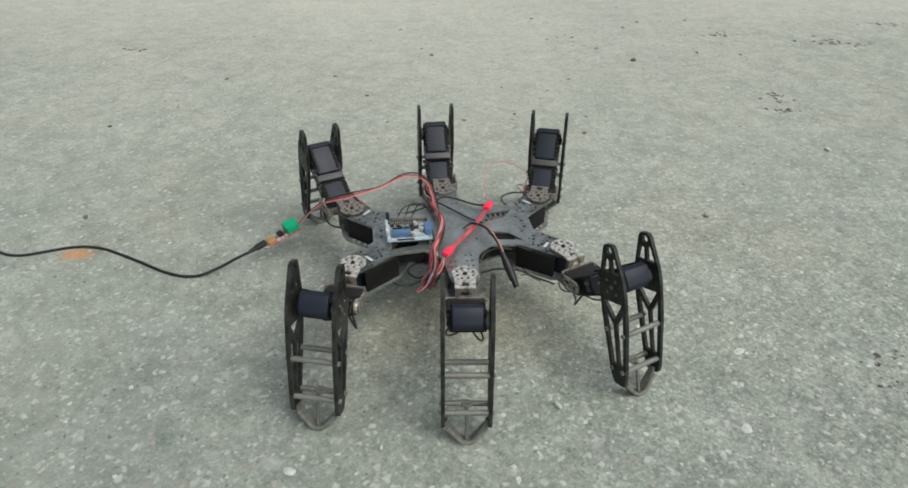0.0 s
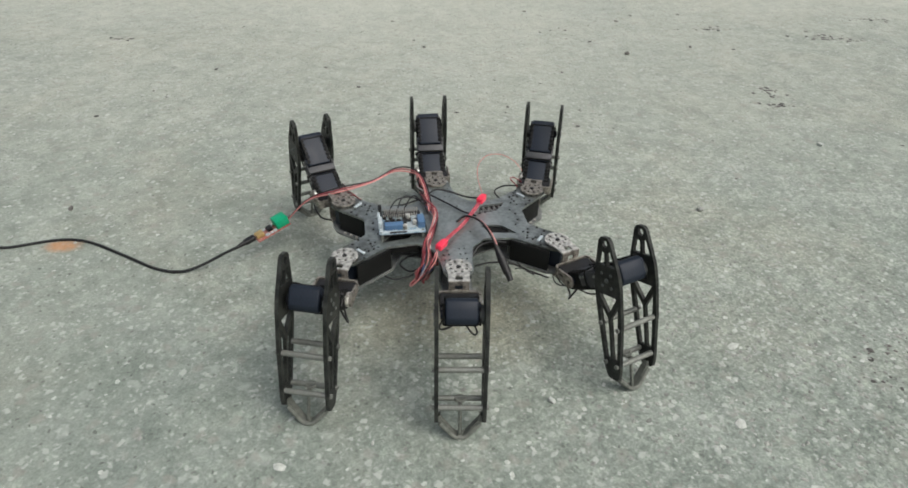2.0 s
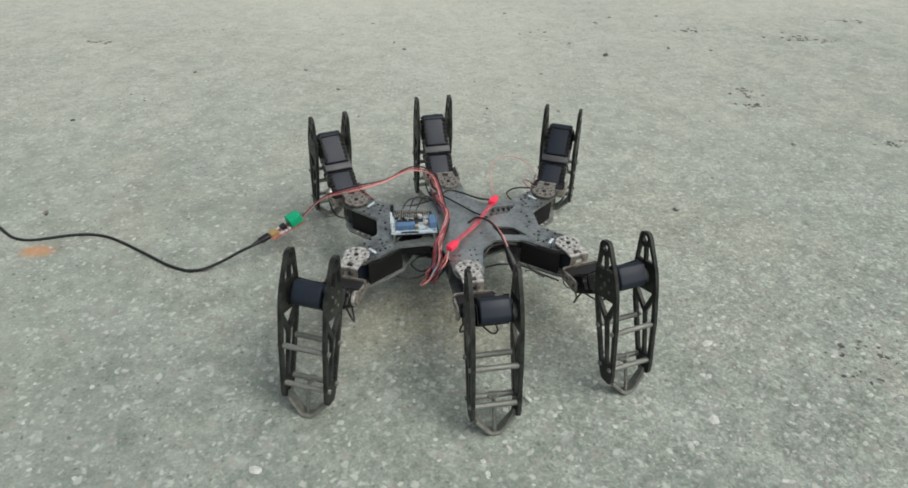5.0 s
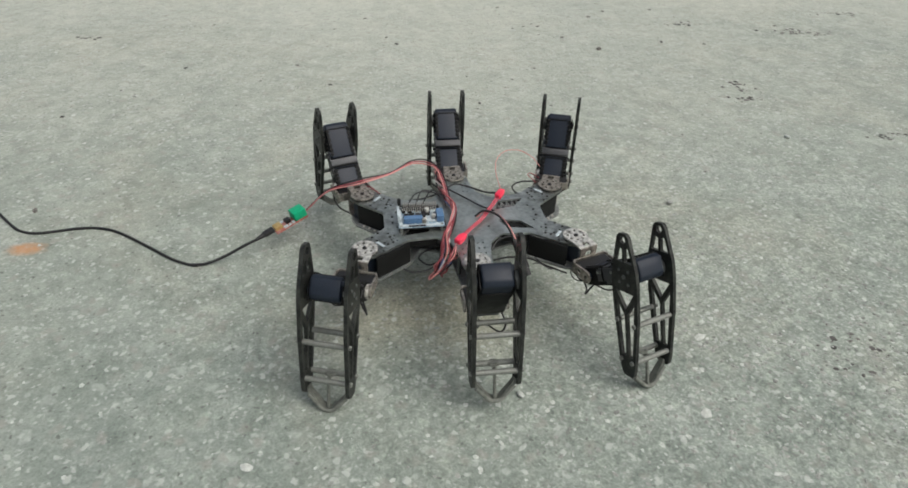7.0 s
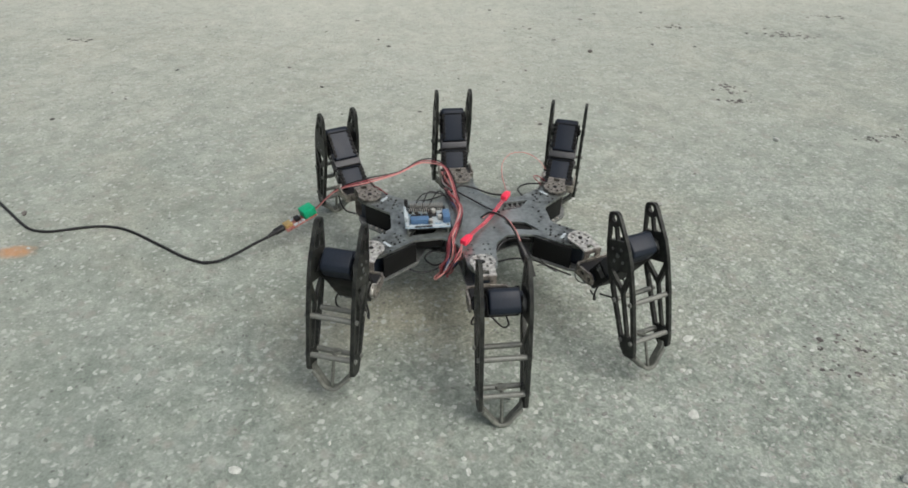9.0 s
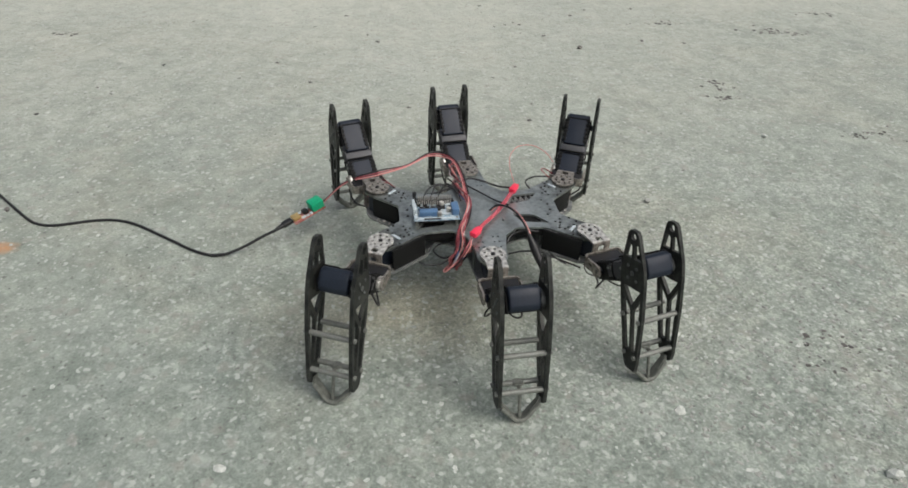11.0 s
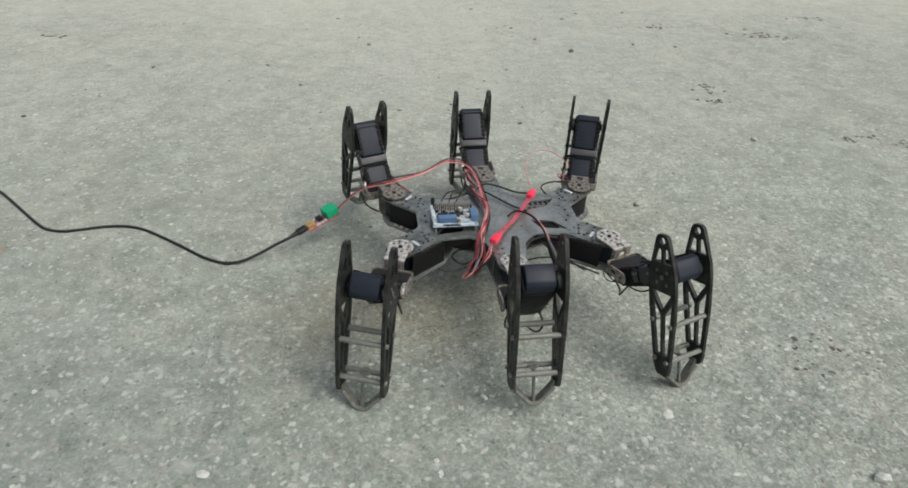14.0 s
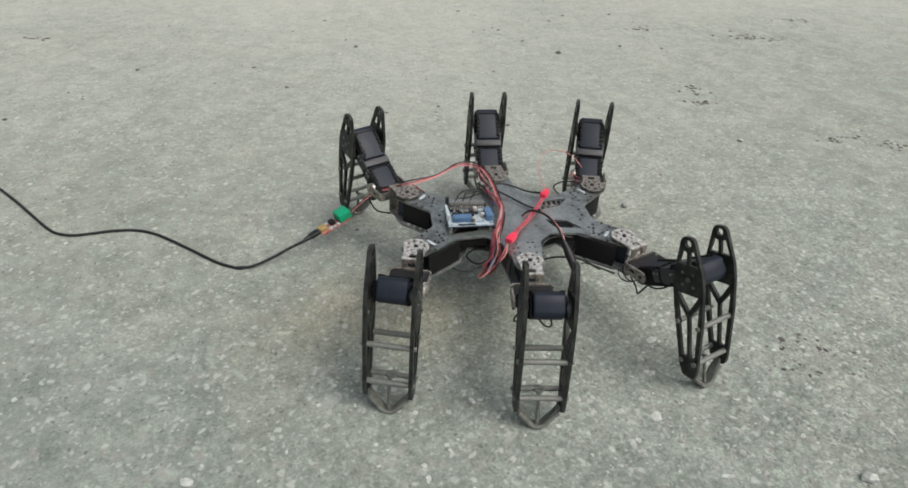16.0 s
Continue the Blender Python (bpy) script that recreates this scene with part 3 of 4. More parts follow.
def build_legs(robot):
    plate_me, bars, foot_me, rails, strut_me, horn_me, bolts_me = shin_meshes()
    knee = servo_meshes([(-39, 13), (9, 18.5), (15, 15), (16, 7), (15, -5), (10, -11), (-14, -12.5), (-39, -11.5)], 0.0530, 0.0150, 0.0150, ((-36, 13.6), (6, 18.4)))
    lift = servo_meshes([(-19, 8.5), (-8, 10.5), (31, 10.5), (31, -13), (4, -13), (-19, -10)], 0.0420, 0.0310, 0.0105, ((-7, 10.8), (29, 10.8)))
    strap, sides, screws, ears, leads = thigh_meshes()
    cup, lower, web, fork, pivot, hip_screws, filler = hip_meshes()
    brown_cup = cup.copy()
    brown_cup.materials[0] = bronze_metal
    for key in HIPS:
        rear = key.startswith("back")
        hip = part("hip_bracket", brown_cup if rear else cup, None, robot, "%s aluminium hip bracket with drilled top plate" % ("brown stained" if rear else "bare"))
        part("lower_bracket", lower, None, hip)
        part("bracket_web", web, None, hip)
        part("fork_bracket", fork, None, hip, "bronze-tinted aluminium fork")
        part("pivot_disc", pivot, None, hip)
        part("fork_filler", filler, None, hip, "black filler block darkening the inside of the fork")
        part("hip_screw", hip_screws, None, hip)
        thigh = part("thigh", strap, None, robot, "grey strap joining two black servos")
        for me4, x, nm in ((knee, THIGH, "knee_servo"), (lift, 0.0, "lift_servo")):
            at = pose(x, 0, 0)
            part(nm, me4[0], None, thigh, "black plastic servo case", at)
            [part(lug.name.split(".")[0], lug, None, thigh, "", at) for lug in me4[1]]
        part("printed_mark", knee[2], None, thigh, "gold printed bars", pose(THIGH, 0, 0))
        for me in sides + screws + ears:
            part(me.name.split(".")[0], me, None, thigh)
        part("servo_lead", leads, None, thigh, "black servo wires")
        shin = part("shin_bar", bars[0], None, robot, "steel cross bar of the lower leg")
        for me in bars[1:]:
            part("cross_bar", me, None, shin)
        part("side_plate", plate_me, None, shin, "black aluminium leg plate with cut-outs", pose(0, 0.0252, 0))
        part("side_plate", plate_me, None, shin, "black aluminium leg plate with cut-outs", pose(0, -0.0298, 0))
        part("foot", foot_me, None, shin, "dusty bent metal foot")
        for me in rails:
            part("foot_rail", me, None, shin)
        part("foot_strut", strut_me, None, shin)
        part("servo_horn", horn_me, None, shin)
        part("hinge_screws", bolts_me, None, shin)
        part("hinge_screws", bolts_me, None, shin, "", pose(0, 0, 0, 0, 0, 180))
        LEGS[key] = (hip, thigh, shin)


def chassis_outline(waist=50, grow=1.0, lip=0.0):
    q = [(116 + 0.65 * lip, 20 - 0.76 * lip), (153 + 0.65 * lip, 52 - 0.76 * lip), (162, 60), (164, 69), (160, 80), (152, 88), (142, 90 + lip * 0.5), (131 - 0.59 * lip, 86 + 0.81 * lip), (86 - 0.59 * lip, 53 + 0.81 * lip), (46 + (50 - waist) * 0.8, waist), (27, waist + 18), (21, 100), (20, 118), (14, 130), (5, 135)]
    right = q + [(-x, y) for x, y in q[::-1]]
    return [(x * 0.001 * grow, y * 0.001 * grow) for x, y in rounded(right + [(-x, -y) for x, y in right], 4, 3)]


def build_chassis(robot):
    mm = 0.001
    sc = lambda loop: [(x * mm, y * mm) for x, y in loop]
    holes = []
    for sx in (-1, 1):
        for sy in (-1, 1):
            h = [(46, 13), (56, 36), (95, 42), (78, 20)]
            h = [(x * sx, y * sy) for x, y in h]
            holes.append(rounded(h if sx * sy > 0 else h[::-1], 3, 2))
            for x, y in ((132, 60), (122, 66), (128, 50), (118, 56), (108, 50), (104, 40), (112, 34), (98, 20), (147, 60), (158, 66), (155, 80), (146, 86), (135, 84), (140, 55), (120, 75)):
                holes.append(ring_points(x * sx, y * sy, 2.0, 7))
        for x in (8, 15):
            for y in (70, 82, 94):
                holes += [ring_points(sx * x, y, 1.7, 7), ring_points(sx * x, -y, 1.7, 7)]
        holes += [ring_points(sx * 30, 6, 2.2, 8), ring_points(sx * 30, -30, 2.0, 8), ring_points(sx * 22, 40, 2.0, 8)]
    out = chassis_outline()
    low = chassis_outline(24, 1.0, 6.5)
    for z, nm, lab in ((HIP_Z + 0.0122, "top_plate", "grey-black aluminium body plate with drilled holes"), (HIP_Z - 0.0232, "bottom_plate", "dusty grey aluminium lower body plate")):
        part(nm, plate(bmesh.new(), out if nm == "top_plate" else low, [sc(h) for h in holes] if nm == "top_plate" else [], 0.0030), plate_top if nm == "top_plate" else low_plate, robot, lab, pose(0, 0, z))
    # dark side panels between the plates, along the corner arms
    for sx in (-1, 1):
        for sy in (-1, 1):
            for (xa, ya), (xb, yb) in (((85, 52.5), (131, 86)), ((117, 21.5), (153, 52))):
                a, b = Vector((xa * sx * mm, ya * sy * mm)), Vector((xb * sx * mm, yb * sy * mm))
                d = b - a
                bm = box(bmesh.new(), (0, 0, 0), (d.length, 0.003, 0.0322), 0.0006)
                inward = Vector((-d.y, d.x)).normalized() * 0.0020
                c = (a + b) / 2
                c += inward if (c + inward).length < c.length else -inward
                part("side_panel", bm, black_plate, robot, "", Matrix.Translation((c.x, c.y, HIP_Z - 0.0040)) @ Matrix.Rotation(math.atan2(d.y, d.x), 4, "Z"))
    stud = finish(rod(bmesh.new(), (0, 0, 0), (0, 0, 0.0022), 0.0022, 6), "edge_screw", bare_metal)
    for sx in (-1, 1):
        for sy in (-1, 1):
            for k in range(6):
                x, y = 92 + k * 7.5, 58.5 + k * 5.6
                part("edge_screw", stud, None, robot, "", pose(x * sx * mm, y * sy * mm, HIP_Z - 0.0203))
                if k < 4:
                    part("edge_screw", stud, None, robot, "", pose((121 + k * 8.0) * sx * mm, (19.6 + k * 6.9) * sy * mm, HIP_Z - 0.0203))
    for sx in (-1, 1):
        for sy in (-1, 1):
            bm = box(bmesh.new(), (0, 0, 0), (0.042, 0.0025, 0.0120), 0.0006)
            part("waist_rib", bm, black_plate, robot, "", pose(0.066 * sx, 0.0485 * sy, HIP_Z + 0.0060, 0, 0, 4 * sx * sy))
    part("inner_tray", box(bmesh.new(), (0, 0, 0), (0.172, 0.078, 0.0090), 0.001), black_plate, robot, "black inner tray under the body plate", pose(0, 0, HIP_Z + 0.0060))
    # servos that turn the hips
    case = finish(box(bmesh.new(), (-0.010, 0, 0), (0.0405, 0.0200, 0.0320), 0.0012), "turning_servo", servo_case)
    for key, (x, y) in HIPS.items():
        turn = math.atan2(y, x) if x == 0 else math.atan2(0.62 * y / abs(y), 0.78 * x / abs(x))
        part("turning_servo", case, None, robot, "black plastic servo case", Matrix.Translation((x, y, HIP_Z - 0.0040)) @ Matrix.Rotation(turn, 4, "Z"))
    # silver stickers or screw plates beside the hips
    tab = finish(box(bmesh.new(), (0, 0, 0), (0.0150, 0.0045, 0.0012), 0.0004), "metal_tab", board_white)
    for sx in (-1, 1):
        for sy in (-1, 1):
            part("metal_tab", tab, None, robot, "", pose(0.1235 * sx, 0.0600 * sy, HIP_Z + 0.0158, 0, 0, (-52 if sx * sy > 0 else 52)))
    # black rivets over the arms and the middle of the top plate
    rivet = finish(rod(bmesh.new(), (0, 0, 0), (0, 0, 0.0012), 0.0018, 8, r2=0.0013), "rivet", rivet_dark)
    spots = [(139, 67), (113, 60), (110, 43), (134, 42), (126, 32), (149, 72), (130, 78), (106, 56), (104, 8)]
    for sx in (-1, 1):
        for sy in (-1, 1):
            for x, y in spots:
                part("rivet", rivet, None, robot, "", pose(x * sx * mm, y * sy * mm, HIP_Z + 0.0152))
    # thin lattice seen in the slots beside the middle
    for sx in (-1, 1):
        bm = bmesh.new()
        for k in range(6):
            x = 50 + k * 8
            rod(bm, (x * mm, 0.016, 0), ((x + 4) * mm, 0.040, 0), 0.0011, 6)
            rod(bm, ((x + 4) * mm, 0.040, 0), ((x + 8) * mm, 0.016, 0), 0.0011, 6)
        box(bm, (0.072, 0.027, 0), (0.050, 0.0020, 0.0020))
        part("lattice", bm, low_plate, robot, "thin metal lattice under the slot", pose(0, 0, HIP_Z + 0.0112) @ Matrix.Diagonal((sx, 1, 1, 1)))
    post = finish(rod(bmesh.new(), (0, 0, -0.0165), (0, 0, 0.0165), 0.0026, 6), "spacer", grey_metal)
    for x, y in ((-84, 44), (84, 44), (-84, -44), (84, -44), (-20, 90), (20, 90), (-20, -90), (20, -90)):
        part("spacer", post, None, robot, "", pose(x * mm, y * mm, HIP_Z - 0.0040))


def build_board(robot):
    z = HIP_Z + 0.0250
    cx, cy, w, d = -0.0650, -0.0130, 0.0640, 0.0500
    board = part("circuit_board", box(bmesh.new(), (0, 0, 0), (w, d, 0.0016), 0.0003), board_blue, robot, "blue servo controller board with pale parts", pose(cx, cy, z))
    bm = bmesh.new()
    box(bm, (0, -0.0215, 0.0012), (0.060, 0.004, 0.0010))
    box(bm, (0.014, -0.006, 0.0014), (0.022, 0.014, 0.0012))
    box(bm, (-0.0285, 0.000, 0.0016), (0.0045, 0.044, 0.0016))
    box(bm, (0.020, 0.012, 0.0020), (0.010, 0.008, 0.0025), 0.0004)
    rnd = random.Random(2)
    for _ in range(46):
        box(bm, (rnd.uniform(-0.024, 0.024), rnd.uniform(-0.020, 0.017), 0.0012), (rnd.uniform(0.001, 0.004), rnd.uniform(0.001, 0.003), rnd.uniform(0.001, 0.003)))
    part("board_print", bm, board_white, board, "pale solder fields and parts")
    bm = box(bmesh.new(), (-0.011, -0.0120, 0.0050), (0.026, 0.0095, 0.0085), 0.0008)
    part("blue_socket", bm, socket_blue, board, "long blue plastic socket")
    bm = box(bmesh.new(), (0.027, -0.004, 0.0055), (0.010, 0.022, 0.0095), 0.0008)
    part("blue_socket", bm, socket_blue, board, "blue screw terminal")
    bm = box(bmesh.new(), (-0.008, -0.0035, 0.0035), (0.030, 0.0040, 0.0060), 0.0004)
    box(bm, (0.002, 0.0215, 0.0030), (0.052, 0.0065, 0.0044), 0.0004)
    box(bm, (0.008, 0.0065, 0.0022), (0.012, 0.009, 0.0022), 0.0003)
    part("pin_housing", bm, black_wire, board, "black plastic pin rows")
    bm = bmesh.new()
    for i in range(18):
        for j in (0, 1):
            box(bm, (-0.022 + i * 0.0027, 0.0202 + j * 0.0026, 0.0078), (0.0011, 0.0011, 0.0080))
    part("header_pins", bm, pin_gold, board, "rows of metal header pins")
    bm = bmesh.new()
    rng = random.Random(7)
    for _ in range(26):
        box(bm, (rng.uniform(-0.026, 0.028), rng.uniform(-0.002, 0.020), 0.0022), (rng.uniform(0.002, 0.006), rng.uniform(0.0015, 0.004), rng.uniform(0.002, 0.006)), 0.0002)
    box(bm, (-0.006, -0.0228, 0.0012), (0.024, 0.0030, 0.0012))
    part("dark_parts", bm, rivet_dark, board, "small black chips and sockets")
    bm = bmesh.new()
    for i in range(16):
        box(bm, (-0.024 + i * 0.0031, 0.0125 + 0.0008 * (i % 3), 0.0042), (0.0016, 0.0016, 0.0075))
    part("header_pins", bm, pin_gold, board, "row of metal header pins")
    part("end_strip", box(bmesh.new(), (-0.0305, 0.0040, 0.0050), (0.0040, 0.0300, 0.0100), 0.0006), board_white, board, "pale upright strip on the board's edge")
    part("lower_board", box(bmesh.new(), (0.002, 0.006, -0.0060), (0.0660, 0.0520, 0.0016), 0.0003), rivet_dark, board, "dark board under the blue one")
    bm = bmesh.new()
    for x, y in ((0.010, 0.010), (0.018, -0.006), (0.004, -0.016)):
        rod(bm, (x, y, 0.0008), (x, y, 0.0085), 0.0032, 14, bevel=0.0005)
    part("capacitor", bm, bare_metal, board, "small silver capacitors")
    bm = rod(bmesh.new(), (-0.0285, 0.020, 0.0008), (-0.0285, 0.020, 0.0150), 0.0024, 10)
    box(bm, (-0.0285, 0.020, 0.0165), (0.0050, 0.0050, 0.0070), 0.0006)
    part("antenna_pin", bm, black_wire, board, "black upright pin")
    leg = finish(rod(bmesh.new(), (0, 0, -0.0098), (0, 0, 0.0022), 0.0022, 6), "board_spacer", steel)
    for x in (-0.028, 0.028):
        for y in (-0.021, 0.021):
            part("board_spacer", leg, None, board, "", pose(x, y, 0))


def wire(robot, name, mat, r, pts, label=""):
    """A wire through points in millimetres of the body plane; heights over the hip axis."""
    return part(name, tube(bmesh.new(), [(x * 0.001, y * 0.001, HIP_Z + z * 0.001) for x, y, z in pts], r), mat, robot, label)


def build_wiring(robot):
    # red two-pin plugs and the cord between them
    for (x, y, z), turn in (((58, 36, 27), 58), ((-17, -74, 26), 52)):
        bm = box(bmesh.new(), (0, 0, 0), (0.0170, 0.0100, 0.0080), 0.0016, seg=3)
        box(bm, (0.0095, 0, 0), (0.0060, 0.0075, 0.0060), 0.0010)
        part("red_plug", bm, red_plastic, robot, "bright red plastic battery plug", pose(x * 0.001, y * 0.001, HIP_Z + z * 0.001, 0, 0, turn))
    for k in (-2, 2):
        wire(robot, "red_cord", cord_red, 0.0014, [(53 + k, 27, 26), (38 + k, 4, 22 + abs(k)), (20 + k, -20, 20), (0 + k, -46, 22), (-12 + k, -66, 25)], "red power cord")
    wire(robot, "black_cord", black_wire, 0.0014, [(-22, 62, 22), (-6, 74, 26), (14, 70, 24), (38, 58, 20), (55, 45, 24)], "black cord")
    wire(robot, "black_cord", black_wire, 0.0013, [(-14, 66, 22), (8, 44, 19), (26, 22, 18), (44, 2, 20)], "black cord")
    wire(robot, "black_cord", black_wire, 0.0016, [(14.0, -7.0, 18), (28.0, -3.0, 24), (43.0, -26.0, 30), (52.0, -54.0, 28), (59.0, -67.0, 15)], "black cord")
    wire(robot, "brown_cord", pink_wire, 0.0010, [(17.0, -5.0, 16), (31.0, -1.0, 22), (46.0, -24.0, 28), (55.0, -52.0, 26), (62.0, -65.0, 13)], "thin brown cord")
    bm = rod(bmesh.new(), (0.0590, -0.0665, HIP_Z + 0.0140), (0.0650, -0.0790, HIP_Z + 0.0010), 0.0030, 14, r2=0.0060)
    rod(bm, (0.0650, -0.0790, HIP_Z + 0.0010), (0.0720, -0.0940, HIP_Z - 0.0150), 0.0060, 14, r2=0.0056)
    rod(bm, (0.0720, -0.0940, HIP_Z - 0.0150), (0.0750, -0.1010, HIP_Z - 0.0225), 0.0046, 14, r2=0.0040)
    part("barrel_plug", bm, black_wire, robot, "black rubber plug hanging over the edge")
    # bundle that crosses beside the board and hangs down in front
    rnd = random.Random(9)
    mats = (red_wire, black_wire, red_wire, pink_wire, black_wire, red_wire, pink_wire, black_wire, red_wire, red_wire, white_wire, blue_wire, red_wire)
    for k, mat in enumerate(mats):
        o = lambda s=1.0: rnd.uniform(-3.6, 3.6) * s
        wire(robot, "wire", mat, 0.0011, [(-24 + o(), 88 + o(), 14), (-26 + o(), 66 + o(), 22 + o()), (-22 + o(), 38 + o(), 25 + o()), (-15 + o(), 8 + o(), 27 + o()),
                                          (-20 + o(), -24 + o(), 26 + o()), (-31 + o(1.5), -52 + o(), 22), (-38 + o(2), -72 + o(2), 4 + o(2)), (-46 + o(2), -80 + o(2), -20 + o(2)), (-38 + o(2), -68 + o(), -28 + o()), (-22 + o(2), -52 + o(), -18)], "thin wire of the servo bundle")
    # loose ends and plugs by the rear middle leg
    for k, mat in enumerate((red_wire, pink_wire, black_wire, white_wire, red_wire)):
        o = lambda: rnd.uniform(-4, 4)
        wire(robot, "wire", mat, 0.0011, [(-20 + o(), 82 + o(), 18), (-27 + o(), 98 + o(), 24 + o()), (-27 + o(), 116 + o(), 26 + o()), (-20 + o(), 132 + o(), 14 + o()), (-12 + o(), 140 + o(), 2 + o())], "thin servo wire at the rear leg")
    part("red_plug", box(bmesh.new(), (0, 0, 0), (0.0100, 0.0070, 0.0060), 0.0010), red_wire, robot, "dull red servo plug", pose(-0.027, 0.104, HIP_Z + 0.020, 0, 20, 70))
    for mat, pts in ((red_wire, [(-120, 78, 15), (-134, 98, 16), (-150, 112, 6), (-168, 104, -8), (-150, 92, -14)]), (red_wire, [(-118, 76, 15), (-132, 104, 8), (-152, 118, -4), (-166, 108, -14)]),
                    
                     (red_wire, [(126, 86, 16), (118, 104, 20), (128, 118, 14), (142, 118, 4)])):
        wire(robot, "servo_wire", mat, 0.0008, pts, "thin servo wire at the hip")
    for k in range(3):
        o = lambda s=1.0: rnd.uniform(-3, 3) * s
        wire(robot, "wire", (red_wire, black_wire, pink_wire)[k], 0.0012, [(-22 + o(), -80, 24), (-30 + o(), -92 + o(), 12), (-42 + o(), -98 + o(), -6), (-56 + o(2), -94 + o(), -20), (-52 + o(2), -80 + o(), -29), (-34, -62, -20)], "power wire of the battery plug")
    for pts in ([(-42.0, -46.0, -2), (-68.0, -32.0, -8), (-94.0, -37.0, -15), (-103.0, -54.0, -20), (-86.0, -70.0, -26), (-63.0, -70.0, -26), (-41.0, -63.0, -18)],
                [(-47.0, -42.0, -10), (-61.0, -38.0, -16), (-71.0, -48.0, -20), (-58.0, -63.0, -22), (-38.0, -60.0, -16)],
                [(28.0, -67.0, 0), (38.0, -57.0, 8), (58.0, -54.0, 12), (77.0, -53.0, 8)],
                [(31.0, -71.0, -15), (55.0, -66.0, -15), (84.0, -69.0, -18), (106.0, -83.0, -22), (130.0, -97.0, -26)],
                [(-20, 60, -10), (-60, 66, -6), (-90, 70, 2), (-60, 58, 12), (-30, 66, 16)]):
        wire(robot, "servo_wire", black_wire, 0.0013, pts, "black servo wire loop")
    for pts in ([(88, -76, -10), (98, -90, -15), (110, -92, -22), (108, -80, -25), (94, -78, -20), (84, -86, -14)],
                [(150, -84, -8), (141, -98, -22), (148, -112, -29), (162, -108, -25), (162, -92, -12), (150, -80, -8)],
                [(152, -80, -12), (138, -90, -26), (140, -106, -31), (156, -114, -27), (170, -104, -16)],
                [(-150, -82, -6), (-138, -92, -18), (-140, -104, -24), (-152, -100, -16)]):
        wire(robot, "servo_wire", black_wire, 0.0009, pts, "thin black servo wire loop")
    wire(robot, "pink_wire", pink_wire, 0.0006, [(62.0, 47.0, 28), (61.0, 84.0, 38), (67.0, 110.0, 46), (84.0, 130.0, 50), (107.0, 131.0, 50), (126.0, 120.0, 43), (137.0, 107.0, 32)], "thin faded pink wire in a loop")
    for pts in ([(-70, 24, 18), (-58, 44, 34), (-40, 50, 28), (-28, 36, 26)], [(-60, 26, 20), (-44, 36, 40), (-30, 22, 34), (-26, 6, 28)], [(-84, 20, 18), (-66, 52, 26), (-38, 60, 22), (-20, 50, 18)],
                [(-30, 92, 12), (-38, 72, 30), (-30, 52, 30), (-26, 34, 24)]):
        wire(robot, "servo_wire", black_wire, 0.0010, pts, "thin black servo wire")
    wire(robot, "servo_wire", black_wire, 0.0012, [(128, 92, 14), (106, 100, 10), (92, 98, 2), (104, 84, -8), (120, 78, -10)], "black servo wire loop")


def build_robot():
    robot = new("hexapod_robot")
    tagged(robot, "six-legged black metal walking robot with exposed wiring", "robot")
    build_chassis(robot)
    build_legs(robot)
    build_board(robot)
    build_wiring(robot)
    return robot


# ---- power module and USB cable ----
MODULE = Vector((-0.267, 0.896, 0.050))     # the green block at the start
ALONG = Vector((-0.75, -0.62, -0.20)).normalized()


def build_module():
    thing = new("power_module")
    tagged(thing, "small red circuit board with green terminal and thin leads", "circuit board")
    m = (-ALONG).to_track_quat("X", "Z").to_matrix().to_4x4() @ Matrix.Scale(1.45, 4)
    part("terminal_block", box(bmesh.new(), (0, 0, 0.003), (0.0150, 0.0140, 0.0100), 0.0008), green_plastic, thing, "green plastic screw terminal", m)
    bm = box(bmesh.new(), (-0.0120, 0, -0.0030), (0.0400, 0.0150, 0.0016), 0.0002)
    part("small_board", bm, red_board, thing, "red circuit board", m)
    bm = box(bmesh.new(), (-0.0140, 0.0015, 0.0000), (0.0060, 0.0070, 0.0040), 0.0004)
    part("chip", bm, black_wire, thing, "black chip", m)
    bm = bmesh.new()
    for x, y, w, d in ((-0.0195, 0.0055, 0.004, 0.0025), (-0.0195, -0.0050, 0.005, 0.003), (-0.0100, -0.0050, 0.003, 0.0035), (-0.0145, -0.0058, 0.003, 0.002), (-0.0100, 0.0058, 0.004, 0.002)):
        box(bm, (x, y, -0.0014), (w, d, 0.0016), 0.0002)
    part("pale_parts", bm, board_white, thing, "pale solder pads and parts", m)
    part("usb_socket", box(bmesh.new(), (-0.0265, 0.001, -0.0005), (0.0090, 0.0090, 0.0044), 0.0005), yellow_shell, thing, "yellow socket shell", m)
    for k, mat in enumerate((pink_wire, red_wire, black_wire)):
        o = (k - 1) * 0.0026
        line = [(0.012, 0.004 + o, 0.005), (0.053, -0.010 + o, 0.050), (0.102, -0.024 + o, 0.0745 + o), (0.150, 0.004 + o, 0.074), (0.1835, 0.027, 0.082 + o),
                (0.2095, 0.028 + o, 0.082 + o), (0.227 + o, 0.0016, 0.084), (0.237 + o, -0.037, 0.080), (0.2435 + o, -0.081, 0.074)]
        part("lead", tube(bmesh.new(), line, 0.0011), mat, thing, "thin lead wire")
    thing.location = MODULE
    return thing


